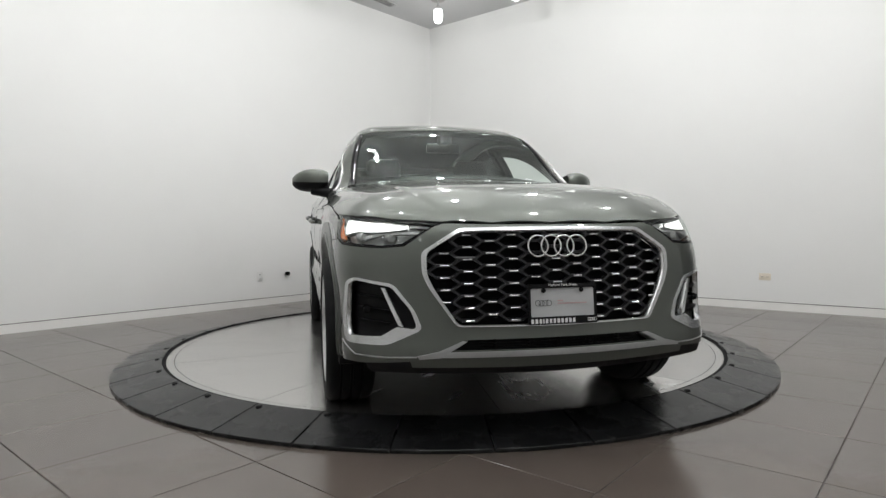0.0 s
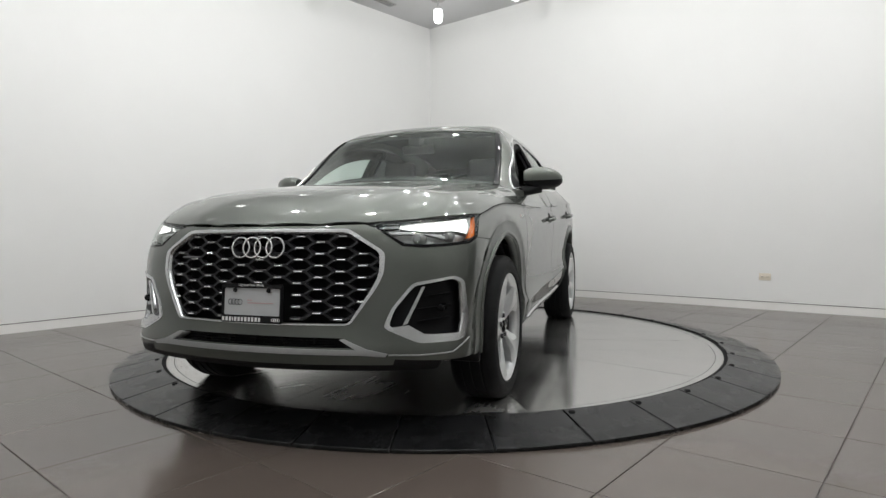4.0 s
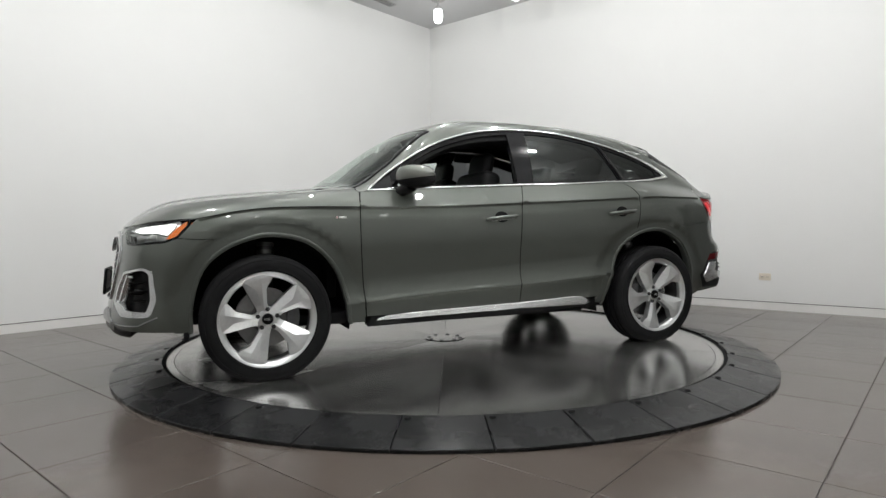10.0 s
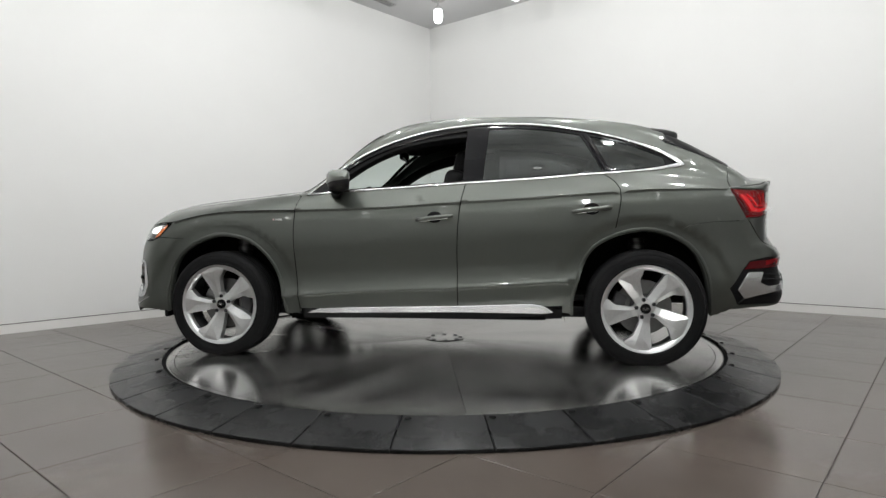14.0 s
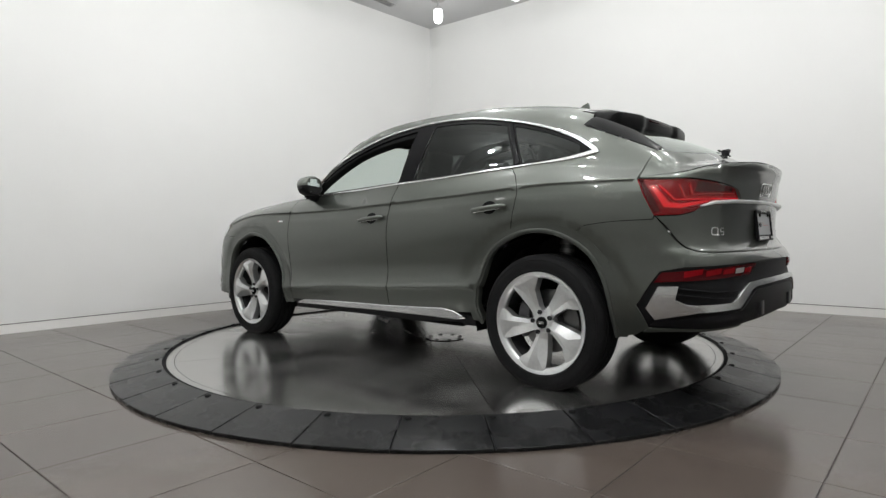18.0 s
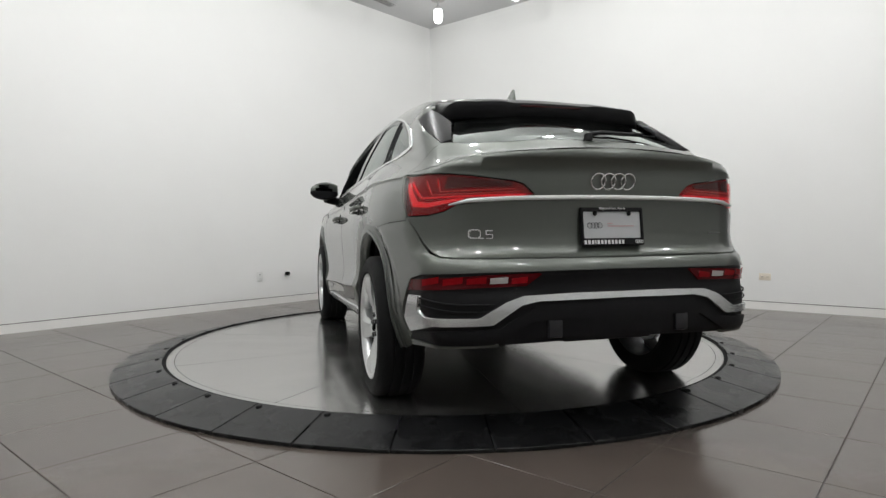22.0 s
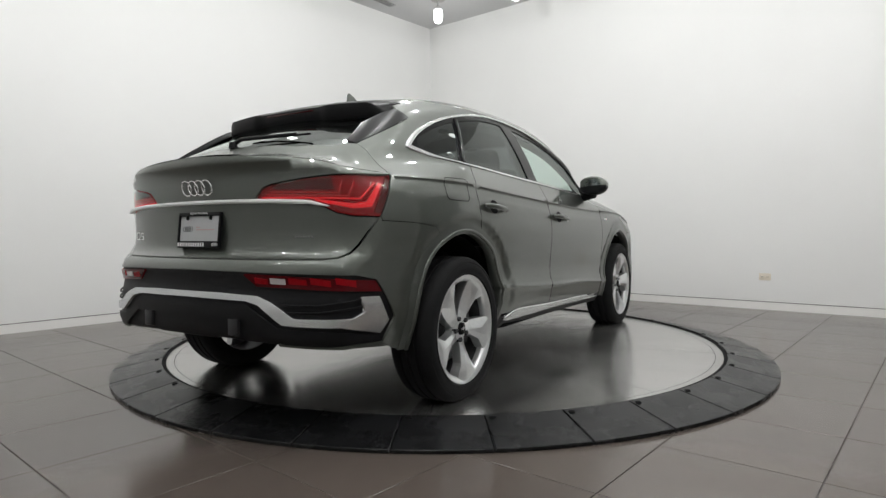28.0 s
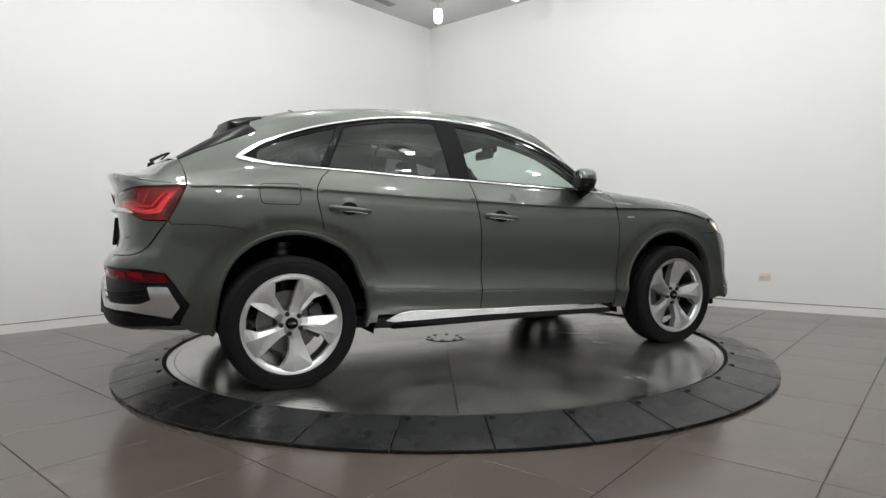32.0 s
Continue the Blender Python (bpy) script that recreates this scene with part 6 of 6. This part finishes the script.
for s in (1, -1):
    up = split_low(mirror_head(s), 1.188, True)
    mr = part("door_mirror", up, M_PAINT, car, "painted door mirror with black lower shell")
    lowm = split_low(mirror_head(s), 1.188, False)
    bmesh.ops.scale(lowm, vec=(0.985, 1, 1), verts=lowm.verts)
    part("lower_shell", lowm, M_PLASTIC, mr, "black mirror shell")
    part("stalk", tube([(0.60, s * 0.800, 1.105), (0.575, s * 0.86, 1.118), (0.55, s * 0.93, 1.140)], [0.030, 0.034, 0.040], 12), M_PLASTIC, mr)
    part("stalk_foot", box(0.16, 0.03, 0.05, (0.60, s * 0.812, 1.112), 0.012), M_PLASTIC, mr)
    gbm = box(0.004, 0.150, 0.098, (0, 0, 0), 0.0)
    bmesh.ops.bevel(gbm, geom=[e for e in gbm.edges if abs(e.verts[0].co.x - e.verts[1].co.x) > 1e-4], offset=0.03, segments=5, affect="EDGES")
    part("mirror_glass", gbm, M_MIRROR, mr, "mirror glass", Matrix.Translation((0.4595, s * 0.953, 1.194)) @ Matrix.Rotation(s * 0.361, 4, "Z"))


def handle(x, z, owner, s):
    p = side_pts((x, z))[0]
    y = p[1]
    # A flat dark ellipse paints the recess's shade; the door skin isn't hollowed.
    ell = [(x - 0.005 + 0.050 * math.cos(a), z + 0.004 + 0.037 * math.sin(a)) for a in np.linspace(0, 2 * math.pi, 25)[:-1]]
    dark_patch = panel_data(chart_side, np.array(ell), 0.02, off=0.0012, fold=0.0)
    add("handle_shade", dark_patch if s > 0 else flip(dark_patch), M_DARK, owner, "flat dark ellipse painting the shade of the handle recess")
    pts = [(x + 0.112, s * (y + 0.006), z - 0.013), (x + 0.085, s * (y + 0.030), z - 0.010), (x + 0.03, s * (y + 0.040), z - 0.004), (x - 0.05, s * (y + 0.040), z + 0.003), (x - 0.095, s * (y + 0.030), z + 0.008), (x - 0.118, s * (y + 0.004), z + 0.010)]
    bmh = tube(pts, [0.010, 0.0145, 0.0150, 0.0150, 0.0145, 0.010], 12)
    hd = part("door_handle", bmh, M_PAINT, owner, "painted pull door handle")
    part("handle_edge", tube([(q[0], q[1] + s * 0.002, q[2] - 0.0135) for q in pts[1:5]], 0.0028, 6), M_CHROME, hd)


for s, f, r in ((1, fdoor_l, rdoor_l), (-1, fdoor_r, rdoor_r)):
    handle(-0.090, 0.945, f, s)
    handle(-1.080, 0.985, r, s)
for s, fd in ((1, fender_l), (-1, fender_r)):
    p = side_pts((0.972, 0.945))[0]
    part("wing_badge", box(0.050, 0.004, 0.013, (0, 0, 0), 0.001, 1), M_CHROME, fd, "small bright wing badge", Matrix.Translation((p[0], s * (p[1] + 0.001), p[2])))
    part("wing_badge", box(0.010, 0.004, 0.013, (0, 0, 0), 0.001, 1), M_REDINK, fd, "", Matrix.Translation((p[0] + 0.036, s * (p[1] + 0.001), p[2])))
fuel = rounded(np.array([(-1.352, 1.122), (-1.565, 1.118), (-1.560, 1.012), (-1.352, 1.008)]), 0.03, 4)
ring_f = strip_data(chart_side, resample(fuel, 0.02), 0.004, 0.0008, closed=True)
add("fuel_door_gap", flip(ring_f), M_DARK, body_r, "round-cornered fuel door outline")


# ---------- cabin ----------
part("cabin_floor", box(2.75, 1.50, 0.04, (-0.55, 0, 0.42), 0.01), M_CABIN, car, "black cabin floor")
part("dashboard", box(0.42, 1.40, 0.30, (0.78, 0, 0.965), 0.09, 4), M_CABIN, car, "black dashboard")
part("dash_top", box(0.50, 1.34, 0.05, (0.84, 0, 1.105), 0.02, 3), M_CABIN, car)
part("screen", box(0.02, 0.26, 0.15, (0.575, 0, 1.135), 0.008), M_GLOSS, car, "centre display")
part("centre_console", box(1.0, 0.24, 0.26, (0.10, 0, 0.60), 0.04), M_CABIN, car)
part("parcel_shelf", box(0.75, 1.20, 0.03, (-1.62, 0, 1.10), 0.01), M_CABIN, car)
part("bulkhead", box(0.06, 1.36, 0.60, (1.0, 0, 0.75), 0.01), M_DARK, car)


def seat(x, y, w, rake, parent, head=True):
    st = part("seat", box(0.52, w, 0.16, (x, y, 0.68), 0.05, 3), M_LEATHER, parent, "black leather seat")
    part("seat_back", box(0.15, w, 0.62, (x - 0.30, y, 0.98), 0.055, 3, None, Matrix.Rotation(-rake, 4, "Y")), M_LEATHER, st)
    if head:
        part("headrest", box(0.10, 0.27, 0.19, (x - 0.385, y, 1.335), 0.045, 3, None, Matrix.Rotation(-rake, 4, "Y")), M_LEATHER, st)
        for d in (-0.05, 0.05):
            part("headrest_post", tube([(x - 0.37, y + d, 1.20), (x - 0.38, y + d, 1.30)], 0.007, 8), M_CHROME, st)
    return st


for s in (1, -1):
    seat(0.17, s * 0.36, 0.50, 0.22, car)
    seat(-0.80, s * 0.36, 0.50, 0.24, car)
seat(-0.80, 0.0, 0.24, 0.24, car, False)
sw = bm_mesh("steering_wheel", torus(0.175, 0.016, 40, 10), M_LEATHER)
swo = put("steering_wheel", sw, car, Matrix.Translation((0.42, 0.36, 1.02)) @ Matrix.Rotation(radians(22), 4, "Y"), "black leather steering wheel")
part("hub_pad", box(0.04, 0.18, 0.14, (0, 0, 0), 0.02, 3), M_CABIN, swo)
part("column", tube([(0.0, 0, 0), (0.30, 0, -0.04)], 0.04, 10), M_CABIN, swo)
part("rear_view_mirror", box(0.03, 0.25, 0.07, (0.30, 0.0, 1.455), 0.012, 2), M_GLOSS, car, "black inside mirror")
part("mirror_mount", box(0.10, 0.09, 0.06, (0.345, 0.0, 1.505), 0.015, 2), M_CABIN, car)
lin = np.concatenate([np.array([(0.36, 0.0), (0.34, 0.40), (0.25, 0.545), (-0.1, 0.50), (-0.7, 0.49), (-1.3, 0.49), (-1.62, 0.47), (-1.70, 0.0)])])
lin_full = np.concatenate([lin, (lin[::-1] * [1, -1])[1:-1]])
add("headliner", panel_data(chart_top, lin_full, 0.10, off=-0.045, fold=0.01), M_HEADLINER, car, "dark headliner")
inner_door = np.array([(0.78, 1.10), (-0.27, 1.145), (-1.15, 1.19), (-1.10, 0.92), (-0.90, 0.50), (0.80, 0.46)])
add_pair("door_card", panel_data(chart_side, inner_door, 0.10, off=-0.085, fold=0.02), M_CABIN, car, "black inner door card")
pil = np.array([(-0.275, 1.16), (-0.295, 1.52), (-0.40, 1.535), (-0.39, 1.17)])
add_pair("pillar_trim", panel_data(chart_side, pil, 0.06, off=-0.040, fold=0.02), M_CABIN, car)
apil = spline([(0.78, 1.10), (0.56, 1.255), (0.28, 1.42), (0.0, 1.50), (-0.38, 1.545)], 0.05)
add_pair("pillar_trim", strip_data(chart_side, apil, 0.075, -0.020, base=-0.06), M_CABIN, car)
qpil = spline([(-0.43, 1.545), (-0.75, 1.53), (-1.06, 1.465), (-1.35, 1.385), (-1.56, 1.30)], 0.05)
add_pair("pillar_trim", strip_data(chart_side, qpil, 0.075, -0.020, base=-0.06), M_CABIN, car)
sail = np.array([(0.775, 1.122), (0.640, 1.128), (0.640, 1.215), (0.665, 1.205)])
add_pair("mirror_sail", panel_data(chart_side, sail, 0.03, off=-0.002, fold=0.02), M_PLASTIC, car)


# ---------- small pieces of the floor, then the turning ----------
lay_tiles()


def spin(t):
    return radians(179.095 - 8.0578 * (t - 13.0))


def motions():
    times = [0.0, 0.25, 0.5] + [float(k) for k in range(1, 32)] + [31.5, 31.75, 32.0]
    rows_disc, rows_car = [], []
    for t in times:
        r = Matrix.Rotation(spin(t), 4, "Z")
        rows_disc.append((t, r))
        rows_car.append((t, r @ Matrix.Translation((0.0254, -0.0802, -0.0184))))
    walk(disc, rows_disc)
    walk(car, rows_car)


motions()
